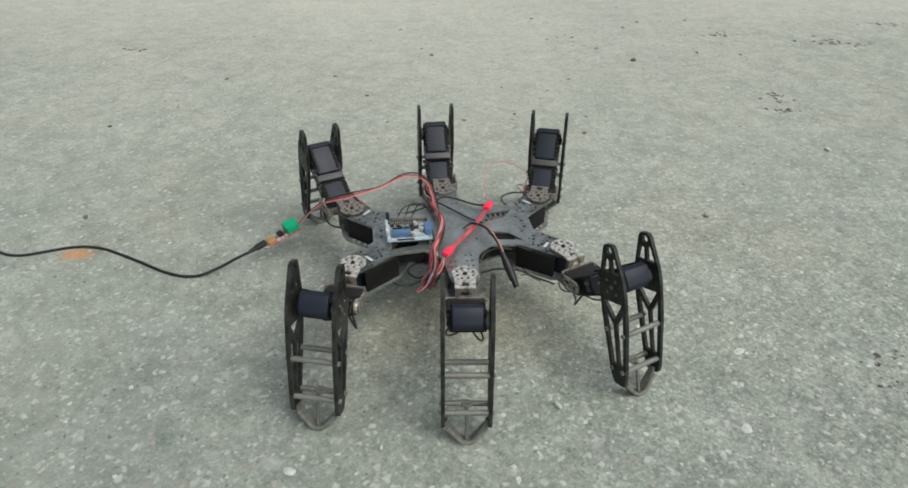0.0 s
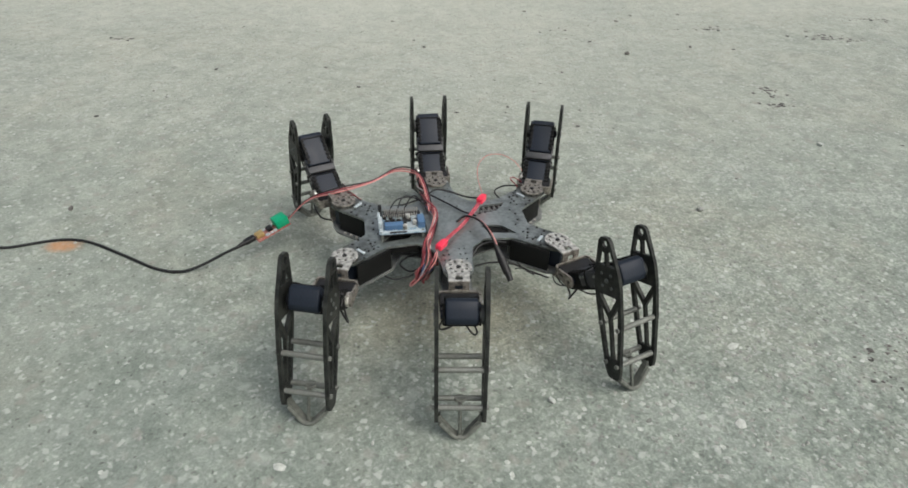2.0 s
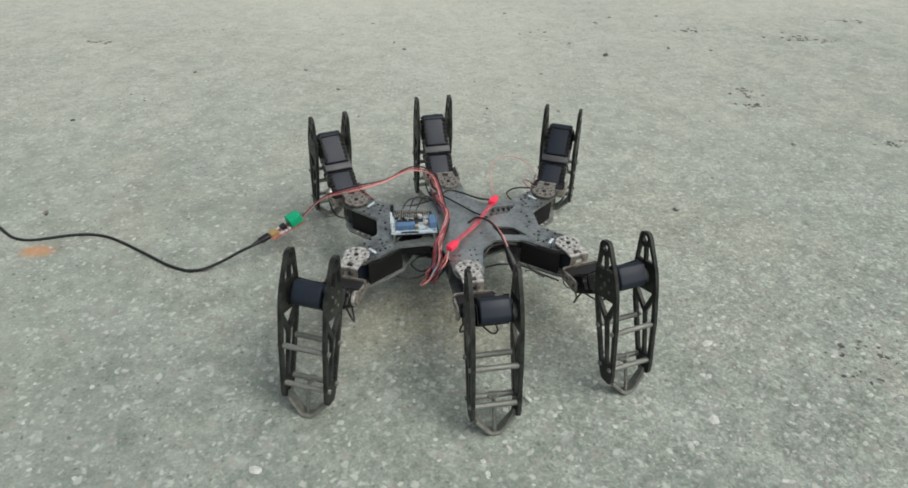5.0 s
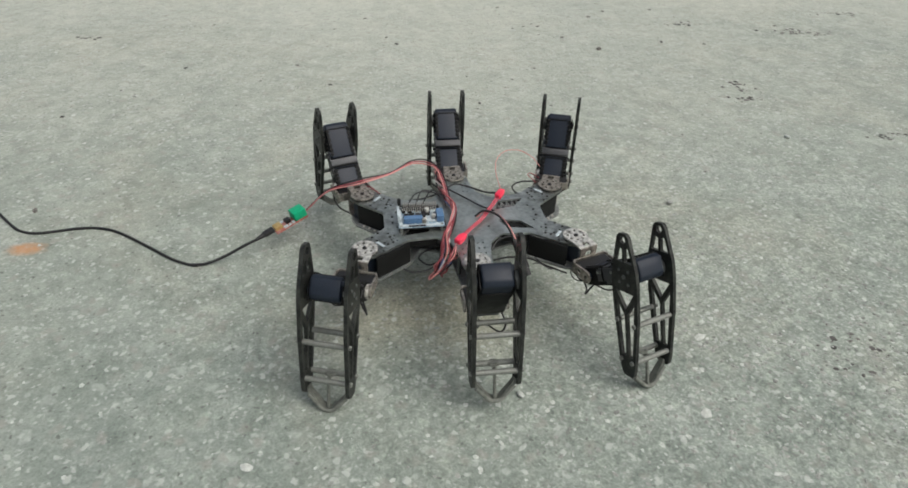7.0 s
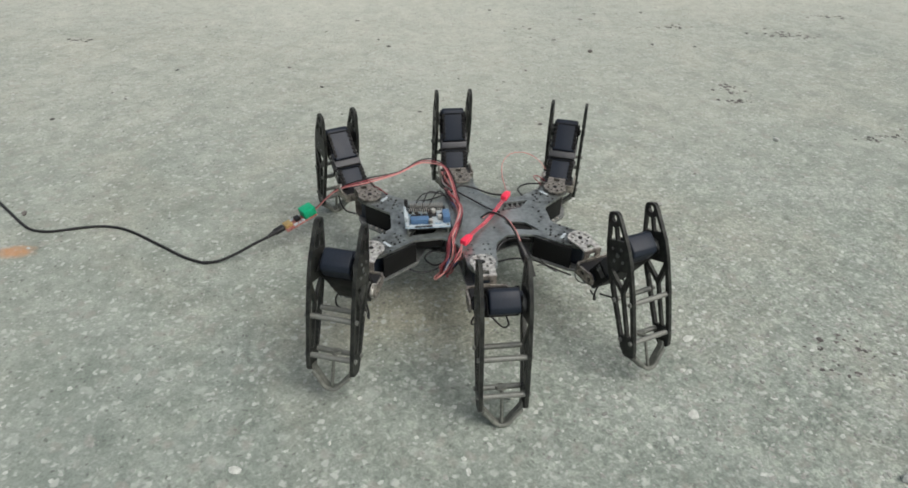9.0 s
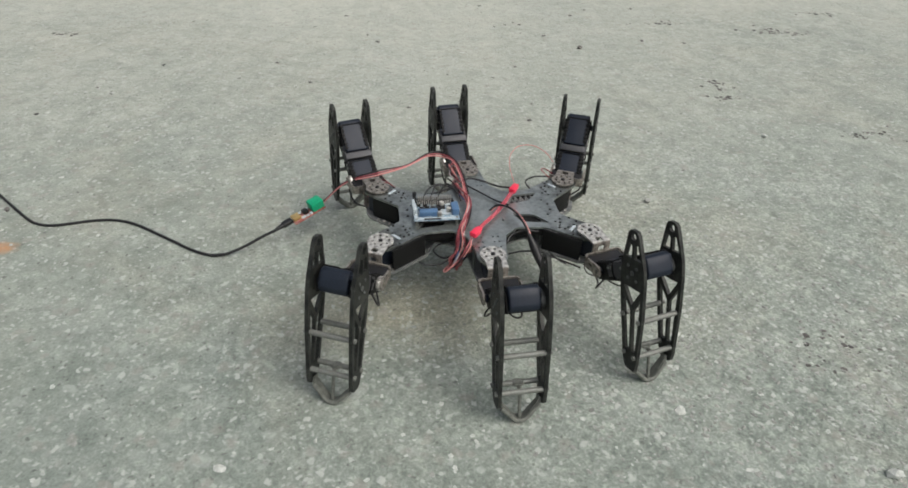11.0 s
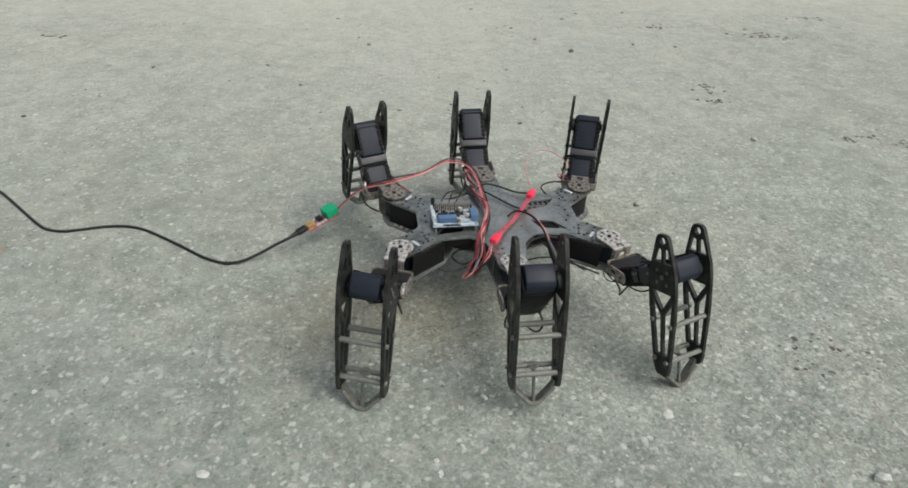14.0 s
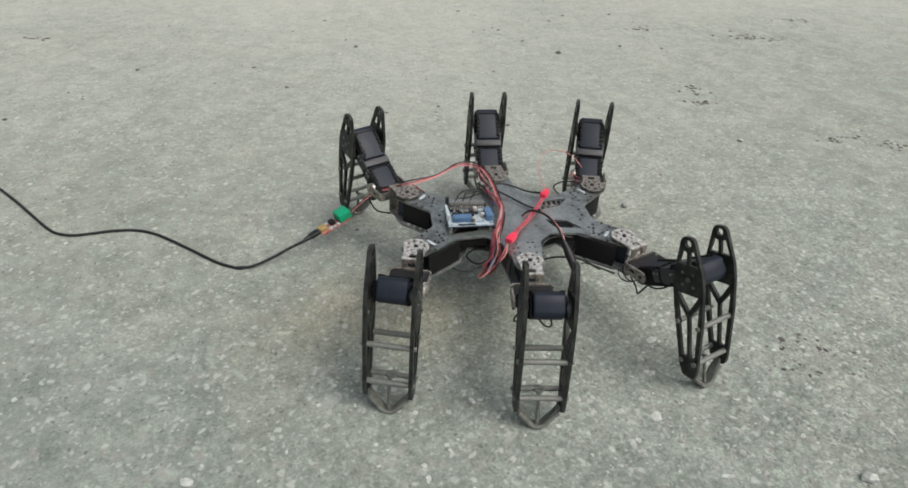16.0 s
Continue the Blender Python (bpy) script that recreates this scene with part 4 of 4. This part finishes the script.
def build_cable():
    cable = new("usb_cable")
    tagged(cable, "long black rubber USB cable lying on the concrete", "cable")
    m = Matrix.Translation(ALONG * 0.056) @ (-ALONG).to_track_quat("X", "Z").to_matrix().to_4x4()
    bm = box(bmesh.new(), (0, 0, 0.001), (0.0180, 0.0110, 0.0075), 0.0020, seg=3)
    rod(bm, (-0.009, 0, 0.001), (-0.021, 0, 0.001), 0.0042, 12, r2=0.0028)
    part("usb_plug", bm, black_wire, cable, "black moulded plug", m)
    e = ALONG * 0.074
    near = tube(bmesh.new(), [tuple(e), (-0.0800, -0.0530, -0.0242), (-0.1080, -0.0605, -0.0372), (-0.1374, -0.0700, -0.0455), (-0.1630, -0.0700, -0.0476)], 0.0024, 8)
    part("cord", near, black_wire, cable, "black rubber cord")
    far = tube(bmesh.new(), [(0.012, 0.000, 0), (0, 0, 0), (-0.034, 0.011, 0), (-0.088, 0.040, 0), (-0.155, 0.074, 0), (-0.195, 0.083, 0), (-0.230, 0.078, 0), (-0.262, 0.066, 0), (-0.290, 0.057, 0),
                             (-0.318, 0.060, 0), (-0.345, 0.075, 0), (-0.400, 0.116, 0), (-0.471, 0.168, 0), (-0.600, 0.250, 0), (-0.800, 0.330, 0), (-1.100, 0.360, 0)], 0.0024, 8)
    tail = part("cord_tail", far, black_wire, cable, "black rubber cord", pose(-0.163, -0.070, -0.0476))
    cable.location = MODULE
    return cable, tail


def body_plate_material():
    """Shiny black anodising, its sky reflection painted pale in the middle, dark and blotched on the arms."""
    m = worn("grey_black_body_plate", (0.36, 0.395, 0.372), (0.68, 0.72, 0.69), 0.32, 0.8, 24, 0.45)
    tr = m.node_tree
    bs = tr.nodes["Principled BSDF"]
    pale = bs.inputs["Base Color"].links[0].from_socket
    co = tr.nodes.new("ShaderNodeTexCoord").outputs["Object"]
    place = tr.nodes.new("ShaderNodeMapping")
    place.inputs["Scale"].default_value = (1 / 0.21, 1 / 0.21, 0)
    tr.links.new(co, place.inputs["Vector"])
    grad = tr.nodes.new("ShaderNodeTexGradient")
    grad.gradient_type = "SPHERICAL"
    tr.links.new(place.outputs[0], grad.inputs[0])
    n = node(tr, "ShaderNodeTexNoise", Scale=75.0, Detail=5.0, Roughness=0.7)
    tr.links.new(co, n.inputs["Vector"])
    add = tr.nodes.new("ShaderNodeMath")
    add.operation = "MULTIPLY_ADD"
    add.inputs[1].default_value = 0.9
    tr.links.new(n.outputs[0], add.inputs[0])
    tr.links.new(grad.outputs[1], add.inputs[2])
    # painted sheen: where the plate's colour is paled as if it mirrored the sky
    sky_sheen = ramp(tr, add.outputs[0], [(0.62, (0.0,) * 3), (1.02, (1, 1, 1))])
    tr.links.new(mixed(tr, sky_sheen, (0.105, 0.110, 0.098), pale), bs.inputs["Base Color"])
    return m


plate_top = body_plate_material()
build_ground()
build_stones()
robot = build_robot()
module = build_module()
cable, cable_tail = build_cable()


# ---- what moves ----
# The robot steps in jerks and rests between them: (second, the row whose pose it already or still has then).
HOLDS = ((2.1, 2.0), (2.3, 2.5), (2.88, 2.5), (3.65, 3.5), (3.85, 4.0), (4.4, 4.0), (5.3, 5.0), (5.5, 6.0), (6.2, 6.5), (6.85, 6.5), (7.62, 7.5), (7.78, 8.0),
         (8.62, 9.0), (9.25, 9.0), (9.42, 10.0), (10.12, 10.0), (10.28, 10.5), (10.85, 10.5), (11.7, 11.5), (11.88, 12.0), (12.4, 12.0), (12.62, 13.0),
         (13.25, 13.0), (13.42, 13.5), (14.05, 14.0), (14.28, 14.5), (14.87, 14.5), (15.62, 15.5), (15.8, 16.0))


def settled(rows):
    """The rows with the rests between the steps put in."""
    known = {row[0]: row[1:] for row in rows}
    return sorted(rows + [(t, *known[source]) for t, source in HOLDS if source in known], key=lambda row: row[0])


def leg_walk(key, rows):
    """rows: seconds, turn of the hip, lift of the thigh, lean of the shin, in degrees."""
    hip, thigh, shin = LEGS[key]
    x, y = HIPS[key]
    tracks = ([], [], [])
    for t, turn, lift, lean in settled(rows):
        h = pose(x, y, HIP_Z, 0, 0, turn)
        k = h @ pose(COXA, 0, 0, 0, -lift, 0)
        knee = (k @ Vector((THIGH, 0, 0)))
        tracks[0].append((t, h))
        tracks[1].append((t, k))
        tracks[2].append((t, Matrix.Translation(knee) @ pose(0, 0, 0, 0, 0, turn) @ pose(0, 0, 0, 0, -lean, 0)))
    for ob, track in zip((hip, thigh, shin), tracks):
        walk(ob, track)


def motions():
    walk(robot, settled([
        (0.0, pose(-0.0019, 0.7937, -0.0002, -0.05, 0.10, 8.01)),
        (0.5, pose(-0.0017, 0.7940, -0.0001, -0.03, 0.14, 7.98)),
        (1.0, pose(-0.0018, 0.7935, -0.0002, -0.01, 0.27, 8.08)),
        (1.5, pose(-0.0019, 0.7925, -0.0002, -0.03, 0.28, 8.19)),
        (2.0, pose(-0.0018, 0.7932, 0.0000, -0.09, 0.16, 8.19)),
        (2.5, pose(0.0100, 0.7956, -0.0051, 0.12, 0.36, 5.88)),
        (3.0, pose(0.0130, 0.7944, -0.0014, -0.10, 0.44, 6.69)),
        (3.5, pose(0.0178, 0.7933, 0.0032, -0.02, 0.11, 6.22)),
        (4.0, pose(0.0373, 0.7930, 0.0000, -0.01, 0.01, 5.65)),
        (4.5, pose(0.0429, 0.7938, 0.0043, -0.01, 0.26, 5.47)),
        (5.0, pose(0.0485, 0.7945, 0.0001, 0.20, 0.15, 5.30)),
        (6.0, pose(0.0598, 0.7960, -0.0022, 0.05, 0.32, 4.96)),
        (6.5, pose(0.0654, 0.7967, 0.0025, -0.24, 0.05, 4.78)),
        (7.0, pose(0.0703, 0.7973, 0.0004, -0.14, 0.26, 5.53)),
        (7.5, pose(0.0728, 0.7967, -0.0004, -0.12, 0.17, 5.18)),
        (8.0, pose(0.0839, 0.8005, 0.0043, -0.01, 0.26, 4.93)),
        (8.5, pose(0.0852, 0.8016, 0.0001, 0.20, 0.15, 4.52)),
        (9.0, pose(0.0947, 0.8044, -0.0022, 0.05, 0.32, 4.26)),
        (10.0, pose(0.1102, 0.8044, 0.0025, -0.24, 0.05, 4.13)),
        (10.5, pose(0.1179, 0.8044, 0.0007, 0.10, 0.08, 4.07)),
        (11.0, pose(0.1256, 0.8044, 0.0035, -0.11, 0.06, 4.01)),
        (11.5, pose(0.1333, 0.8044, 0.0035, -0.11, 0.06, 3.95)),
        (12.0, pose(0.1535, 0.8067, -0.0017, 0.02, 0.35, 3.40)),
        (12.5, pose(0.1473, 0.8040, -0.0001, -0.01, 0.25, 3.56)),
        (13.0, pose(0.1601, 0.8026, 0.0029, -0.05, -0.20, 2.99)),
        (13.5, pose(0.1679, 0.8041, 0.0003, 0.10, -0.31, 3.78)),
        (14.0, pose(0.1687, 0.8009, 0.0007, 0.10, 0.08, 4.05)),
        (14.5, pose(0.1800, 0.8051, 0.0042, 0.06, 0.08, 3.08)),
        (15.0, pose(0.1847, 0.8048, -0.0011, 0.12, 0.46, 3.08)),
        (15.5, pose(0.1924, 0.8069, -0.0023, 0.13, 0.26, 3.50)),
        (16.0, pose(0.2081, 0.8025, 0.0039, 0.19, 0.10, 3.42)),
    ]))
    leg_walk("back_left", [
        (0.0, 111.3, 37.8, 16.0), (0.5, 111.5, 37.8, 15.8), (1.0, 111.1, 37.9, 15.7), (1.5, 111.1, 37.7, 15.7),
        (2.0, 111.2, 38.0, 15.5), (2.5, 117.8, 41.1, 16.7), (3.0, 119.0, 37.5, 16.5), (3.5, 120.8, 35.1, 16.0),
        (4.0, 108.8, 51.1, 20.0), (4.5, 105.7, 36.2, 11.7), (5.0, 108.3, 39.2, 12.1), (6.0, 112.6, 40.4, 13.1), (6.5, 117.4, 37.8, 12.3), (7.0, 108.8, 52.7, 16.7), (7.5, 109.5, 53.2, 18.0),
        (8.0, 105.7, 36.2, 11.7), (8.5, 108.3, 39.2, 12.1), (9.0, 112.6, 40.4, 13.1), (10.0, 117.4, 37.8, 12.3), (10.5, 109.7, 53.1, 16.0), (11.0, 107.3, 38.4, 9.0), (11.5, 107.3, 38.4, 9.0),
        (12.0, 114.4, 41.4, 11.4), (12.5, 113.7, 39.8, 10.7), (13.0, 119.1, 37.8, 12.1), (13.5, 110.0, 55.4, 15.4),
        (14.0, 109.7, 53.1, 16.0), (14.5, 108.5, 37.2, 10.1), (15.0, 112.4, 39.9, 11.2), (15.5, 114.0, 41.7, 11.9),
        (16.0, 118.1, 37.0, 12.0),
    ])
    leg_walk("back_middle", [
        (0.0, 88.8, 41.7, 9.5), (0.5, 89.1, 41.5, 9.4), (1.0, 88.4, 41.6, 9.6), (1.5, 88.3, 41.5, 9.9),
        (2.0, 88.5, 41.0, 10.0), (2.5, 90.5, 61.9, 15.2), (3.0, 84.8, 43.2, 8.9), (3.5, 85.2, 39.1, 8.0),
        (4.0, 92.5, 42.4, 8.9), (4.5, 95.8, 39.6, 5.4), (5.0, 95.9, 42.8, 5.6), (6.0, 91.0, 59.7, 13.4), (6.5, 86.1, 40.5, 7.1), (7.0, 88.9, 41.8, 7.5), (7.5, 90.0, 42.4, 8.2),
        (8.0, 95.8, 39.6, 5.4), (8.5, 95.9, 42.8, 5.6), (9.0, 91.0, 59.7, 13.4), (10.0, 86.1, 40.5, 7.1), (10.5, 91.0, 41.5, 8.6), (11.0, 97.4, 40.2, 3.2), (11.5, 97.4, 40.2, 3.2),
        (12.0, 90.7, 59.7, 11.3), (12.5, 91.1, 58.0, 13.1), (13.0, 88.6, 39.3, 8.5), (13.5, 91.7, 41.5, 8.3),
        (14.0, 91.0, 41.5, 8.6), (14.5, 98.0, 39.7, 5.7), (15.0, 92.3, 58.8, 11.5), (15.5, 92.4, 61.9, 11.5),
        (16.0, 87.5, 37.8, 9.1),
    ])
    leg_walk("back_right", [
        (0.0, 69.6, 41.0, 11.3), (0.5, 69.2, 41.3, 11.0), (1.0, 69.3, 41.4, 11.2), (1.5, 68.9, 41.4, 11.6),
        (2.0, 68.9, 41.4, 11.0), (2.5, 75.9, 45.2, 12.8), (3.0, 78.0, 42.4, 11.8), (3.5, 79.8, 39.3, 10.2),
        (4.0, 69.5, 54.3, 17.0), (4.5, 63.9, 38.6, 8.9), (5.0, 65.3, 41.8, 9.4), (6.0, 68.9, 44.3, 8.8), (6.5, 74.9, 40.6, 6.8), (7.0, 69.7, 58.0, 14.3), (7.5, 69.6, 59.1, 14.0),
        (8.0, 63.9, 38.6, 8.9), (8.5, 65.3, 41.8, 9.4), (9.0, 68.9, 44.3, 8.8), (10.0, 74.9, 40.6, 6.8), (10.5, 70.2, 56.3, 15.6), (11.0, 65.2, 39.7, 6.7), (11.5, 65.2, 39.7, 6.7),
        (12.0, 71.1, 44.3, 6.6), (12.5, 70.9, 42.4, 7.9), (13.0, 76.2, 39.4, 6.9), (13.5, 71.0, 58.5, 11.8),
        (14.0, 70.2, 56.3, 15.6), (14.5, 66.0, 37.9, 9.7), (15.0, 68.9, 42.1, 11.4), (15.5, 69.7, 43.1, 10.7),
        (16.0, 75.6, 38.6, 8.8),
    ])
    leg_walk("front_left", [
        (0.0, -107.4, 36.3, 17.2), (0.5, -107.3, 36.2, 17.2), (1.0, -107.7, 35.8, 16.9), (1.5, -107.7, 35.9, 16.5),
        (2.0, -107.7, 36.0, 16.7), (2.5, -109.1, 56.2, 20.2), (3.0, -106.8, 36.1, 17.2), (3.5, -106.0, 34.1, 15.0),
        (4.0, -110.9, 35.5, 17.3), (4.5, -112.9, 32.4, 15.7), (5.0, -112.0, 36.8, 16.2), (6.0, -109.3, 55.7, 20.4), (6.5, -105.1, 35.2, 14.6), (7.0, -108.3, 36.5, 14.8), (7.5, -108.4, 37.1, 15.2),
        (8.0, -112.9, 32.4, 15.7), (8.5, -112.0, 36.8, 16.2), (9.0, -109.3, 55.7, 20.4), (10.0, -105.1, 35.2, 14.6), (10.5, -110.0, 36.3, 15.9), (11.0, -112.9, 34.0, 16.0), (11.5, -112.9, 34.0, 16.0),
        (12.0, -109.2, 54.3, 18.1), (12.5, -107.7, 48.6, 19.5), (13.0, -104.6, 35.5, 16.4), (13.5, -108.5, 37.1, 17.8),
        (14.0, -110.0, 36.3, 15.9), (14.5, -112.6, 33.3, 16.9), (15.0, -109.1, 54.2, 16.8), (15.5, -109.8, 55.0, 19.0),
        (16.0, -106.2, 33.8, 14.8),
    ])
    leg_walk("front_middle", [
        (0.0, -97.7, 37.9, 16.0), (0.5, -97.6, 37.9, 16.0), (1.0, -97.7, 38.0, 16.0), (1.5, -97.8, 38.3, 15.7),
        (2.0, -97.8, 37.9, 15.8), (2.5, -98.0, 41.2, 17.9), (3.0, -100.8, 38.5, 16.6), (3.5, -101.7, 36.3, 14.6),
        (4.0, -90.3, 57.0, 15.3), (4.5, -86.8, 35.9, 13.3), (5.0, -86.6, 38.9, 14.8), (6.0, -89.6, 40.0, 15.8), (6.5, -95.9, 37.6, 12.2), (7.0, -90.0, 57.5, 13.3), (7.5, -90.7, 57.3, 15.2),
        (8.0, -86.8, 35.9, 13.3), (8.5, -86.6, 38.9, 14.8), (9.0, -89.6, 40.0, 15.8), (10.0, -95.9, 37.6, 12.2), (10.5, -90.2, 56.9, 15.2), (11.0, -87.1, 35.8, 14.3), (11.5, -87.1, 35.8, 14.3),
        (12.0, -92.9, 39.4, 15.9), (12.5, -91.3, 38.7, 14.7), (13.0, -94.5, 37.0, 13.3), (13.5, -87.8, 58.4, 13.9),
        (14.0, -90.2, 56.9, 15.2), (14.5, -86.7, 35.6, 14.2), (15.0, -88.4, 39.5, 15.3), (15.5, -91.5, 40.2, 16.0),
        (16.0, -96.7, 36.5, 13.2),
    ])
    leg_walk("front_right", [
        (0.0, -69.7, 35.8, 18.4), (0.5, -69.7, 35.7, 18.4), (1.0, -69.9, 36.4, 18.5), (1.5, -69.9, 36.5, 18.2),
        (2.0, -69.9, 36.1, 18.2), (2.5, -72.2, 55.8, 22.4), (3.0, -68.8, 36.4, 20.2), (3.5, -68.8, 33.1, 17.3),
        (4.0, -74.4, 37.1, 14.6), (4.5, -75.5, 33.5, 15.7), (5.0, -75.4, 37.8, 15.8), (6.0, -71.7, 56.5, 23.6), (6.5, -67.7, 33.3, 17.7), (7.0, -71.3, 35.5, 18.6), (7.5, -71.9, 36.4, 18.1),
        (8.0, -75.5, 33.5, 15.7), (8.5, -75.4, 37.8, 15.8), (9.0, -71.7, 56.5, 23.6), (10.0, -67.7, 33.3, 17.7), (10.5, -71.5, 36.2, 17.0), (11.0, -75.1, 34.5, 14.5), (11.5, -75.1, 34.5, 14.5),
        (12.0, -70.9, 56.3, 22.2), (12.5, -70.1, 49.8, 21.3), (13.0, -66.5, 33.4, 16.6), (13.5, -71.1, 34.6, 17.3),
        (14.0, -71.5, 36.2, 17.0), (14.5, -74.4, 33.5, 14.9), (15.0, -71.6, 53.8, 20.1), (15.5, -71.7, 56.3, 22.5),
        (16.0, -67.5, 32.7, 17.8),
    ])
    walk(module, settled([
        (0.0, pose(-0.2675, 0.8959, 0.0500, 0, 0, 0.00)),
        (0.5, pose(-0.2676, 0.8965, 0.0500, 0, 0, -0.01)),
        (1.0, pose(-0.2680, 0.8910, 0.0500, 0, 0, 0.04)),
        (1.5, pose(-0.2673, 0.8894, 0.0500, 0, 0, 0.09)),
        (2.0, pose(-0.2674, 0.8886, 0.0500, 0, 0, 0.09)),
        (2.5, pose(-0.2552, 0.8880, 0.0500, 0, 0, -1.06)),
        (3.0, pose(-0.2546, 0.8939, 0.0500, 0, 0, -0.66)),
        (3.5, pose(-0.2434, 0.9026, 0.0500, 0, 0, -0.89)),
        (4.0, pose(-0.2220, 0.8935, 0.0500, 0, 0, -1.18)),
        (4.5, pose(-0.2171, 0.8993, 0.0500, 0, 0, -1.40)),
        (5.0, pose(-0.2115, 0.9020, 0.0500, 0, 0, -1.40)),
        (6.0, pose(-0.2002, 0.9095, 0.0500, 0, 0, -1.40)),
        (6.5, pose(-0.1949, 0.9106, 0.0500, 0, 0, -1.61)),
        (7.0, pose(-0.1924, 0.9088, 0.0500, 0, 0, -1.24)),
        (7.5, pose(-0.1886, 0.9103, 0.0500, 0, 0, -1.41)),
        (8.0, pose(-0.1684, 0.9212, 0.0500, 0, 0, -1.54)),
        (8.5, pose(-0.1743, 0.9231, 0.0500, 0, 0, -1.74)),
        (9.0, pose(-0.1626, 0.9216, 0.0500, 0, 0, -1.88)),
        (10.0, pose(-0.1453, 0.9264, 0.0500, 0, 0, -1.95)),
        (10.5, pose(-0.1376, 0.9284, 0.0500, 0, 0, -1.95)),
        (11.0, pose(-0.1299, 0.9314, 0.0500, 0, 0, -1.95)),
        (11.5, pose(-0.1212, 0.9328, 0.0500, 0, 0, -2.03)),
        (12.0, pose(-0.1035, 0.9207, 0.0500, 0, 0, -2.30)),
        (12.5, pose(-0.1096, 0.9258, 0.0500, 0, 0, -2.22)),
        (13.0, pose(-0.0977, 0.9265, 0.0500, 0, 0, -2.51)),
        (13.5, pose(-0.0921, 0.9242, 0.0500, 0, 0, -2.11)),
        (14.0, pose(-0.0861, 0.9178, 0.0500, 0, 0, -1.98)),
        (14.5, pose(-0.0756, 0.9273, 0.0500, 0, 0, -2.46)),
        (15.0, pose(-0.0735, 0.9182, 0.0500, 0, 0, -2.46)),
        (15.5, pose(-0.0662, 0.9129, 0.0500, 0, 0, -2.25)),
        (16.0, pose(-0.0441, 0.9157, 0.0500, 0, 0, -2.29)),
    ]))
    walk(cable, settled([
        (0.0, pose(-0.2675, 0.8959, 0.0500, 0, 0, 0.0)),
        (0.5, pose(-0.2676, 0.8965, 0.0500, 0, 0, 0.0)),
        (1.0, pose(-0.2680, 0.8910, 0.0500, 0, 0, 0.0)),
        (1.5, pose(-0.2673, 0.8894, 0.0500, 0, 0, 0.0)),
        (2.0, pose(-0.2674, 0.8886, 0.0500, 0, 0, 0.0)),
        (2.5, pose(-0.2552, 0.8880, 0.0500, 0, 0, 0.0)),
        (3.0, pose(-0.2546, 0.8939, 0.0500, 0, 0, 0.0)),
        (3.5, pose(-0.2434, 0.9026, 0.0500, 0, 0, 0.0)),
        (4.0, pose(-0.2220, 0.8935, 0.0500, 0, 0, 0.0)),
        (4.5, pose(-0.2171, 0.8993, 0.0500, 0, 0, 0.0)),
        (5.0, pose(-0.2115, 0.9020, 0.0500, 0, 0, 0.0)),
        (6.0, pose(-0.2002, 0.9095, 0.0500, 0, 0, 0.0)),
        (6.5, pose(-0.1949, 0.9106, 0.0500, 0, 0, 0.0)),
        (7.0, pose(-0.1924, 0.9088, 0.0500, 0, 0, 0.0)),
        (7.5, pose(-0.1886, 0.9103, 0.0500, 0, 0, 0.0)),
        (8.0, pose(-0.1684, 0.9212, 0.0500, 0, 0, 0.0)),
        (8.5, pose(-0.1743, 0.9231, 0.0500, 0, 0, 0.0)),
        (9.0, pose(-0.1626, 0.9216, 0.0500, 0, 0, 0.0)),
        (10.0, pose(-0.1453, 0.9264, 0.0500, 0, 0, 0.0)),
        (10.5, pose(-0.1376, 0.9284, 0.0500, 0, 0, 0.0)),
        (11.0, pose(-0.1299, 0.9314, 0.0500, 0, 0, 0.0)),
        (11.5, pose(-0.1212, 0.9328, 0.0500, 0, 0, 0.0)),
        (12.0, pose(-0.1035, 0.9207, 0.0500, 0, 0, 0.0)),
        (12.5, pose(-0.1096, 0.9258, 0.0500, 0, 0, 0.0)),
        (13.0, pose(-0.0977, 0.9265, 0.0500, 0, 0, 0.0)),
        (13.5, pose(-0.0921, 0.9242, 0.0500, 0, 0, 0.0)),
        (14.0, pose(-0.0861, 0.9178, 0.0500, 0, 0, 0.0)),
        (14.5, pose(-0.0756, 0.9273, 0.0500, 0, 0, 0.0)),
        (15.0, pose(-0.0735, 0.9182, 0.0500, 0, 0, 0.0)),
        (15.5, pose(-0.0662, 0.9129, 0.0500, 0, 0, 0.0)),
        (16.0, pose(-0.0441, 0.9157, 0.0500, 0, 0, 0.0)),
    ]))
    walk(cable_tail, [
        (0.0, pose(-0.163, -0.070, -0.0476, 0, 0, 0.0)),
        (2.0, pose(-0.163, -0.070, -0.0476, 0, 0, -1.0)),
        (4.0, pose(-0.163, -0.070, -0.0476, 0, 0, -4.4)),
        (7.0, pose(-0.163, -0.070, -0.0476, 0, 0, -7.2)),
        (9.0, pose(-0.163, -0.070, -0.0476, 0, 0, -7.2)),
        (11.5, pose(-0.163, -0.070, -0.0476, 0, 0, -6.6)),
        (12.5, pose(-0.163, -0.070, -0.0476, 0, 0, -6.9)),
        (16.0, pose(-0.163, -0.070, -0.0476, 0, 0, -8.2)),
    ])


motions()
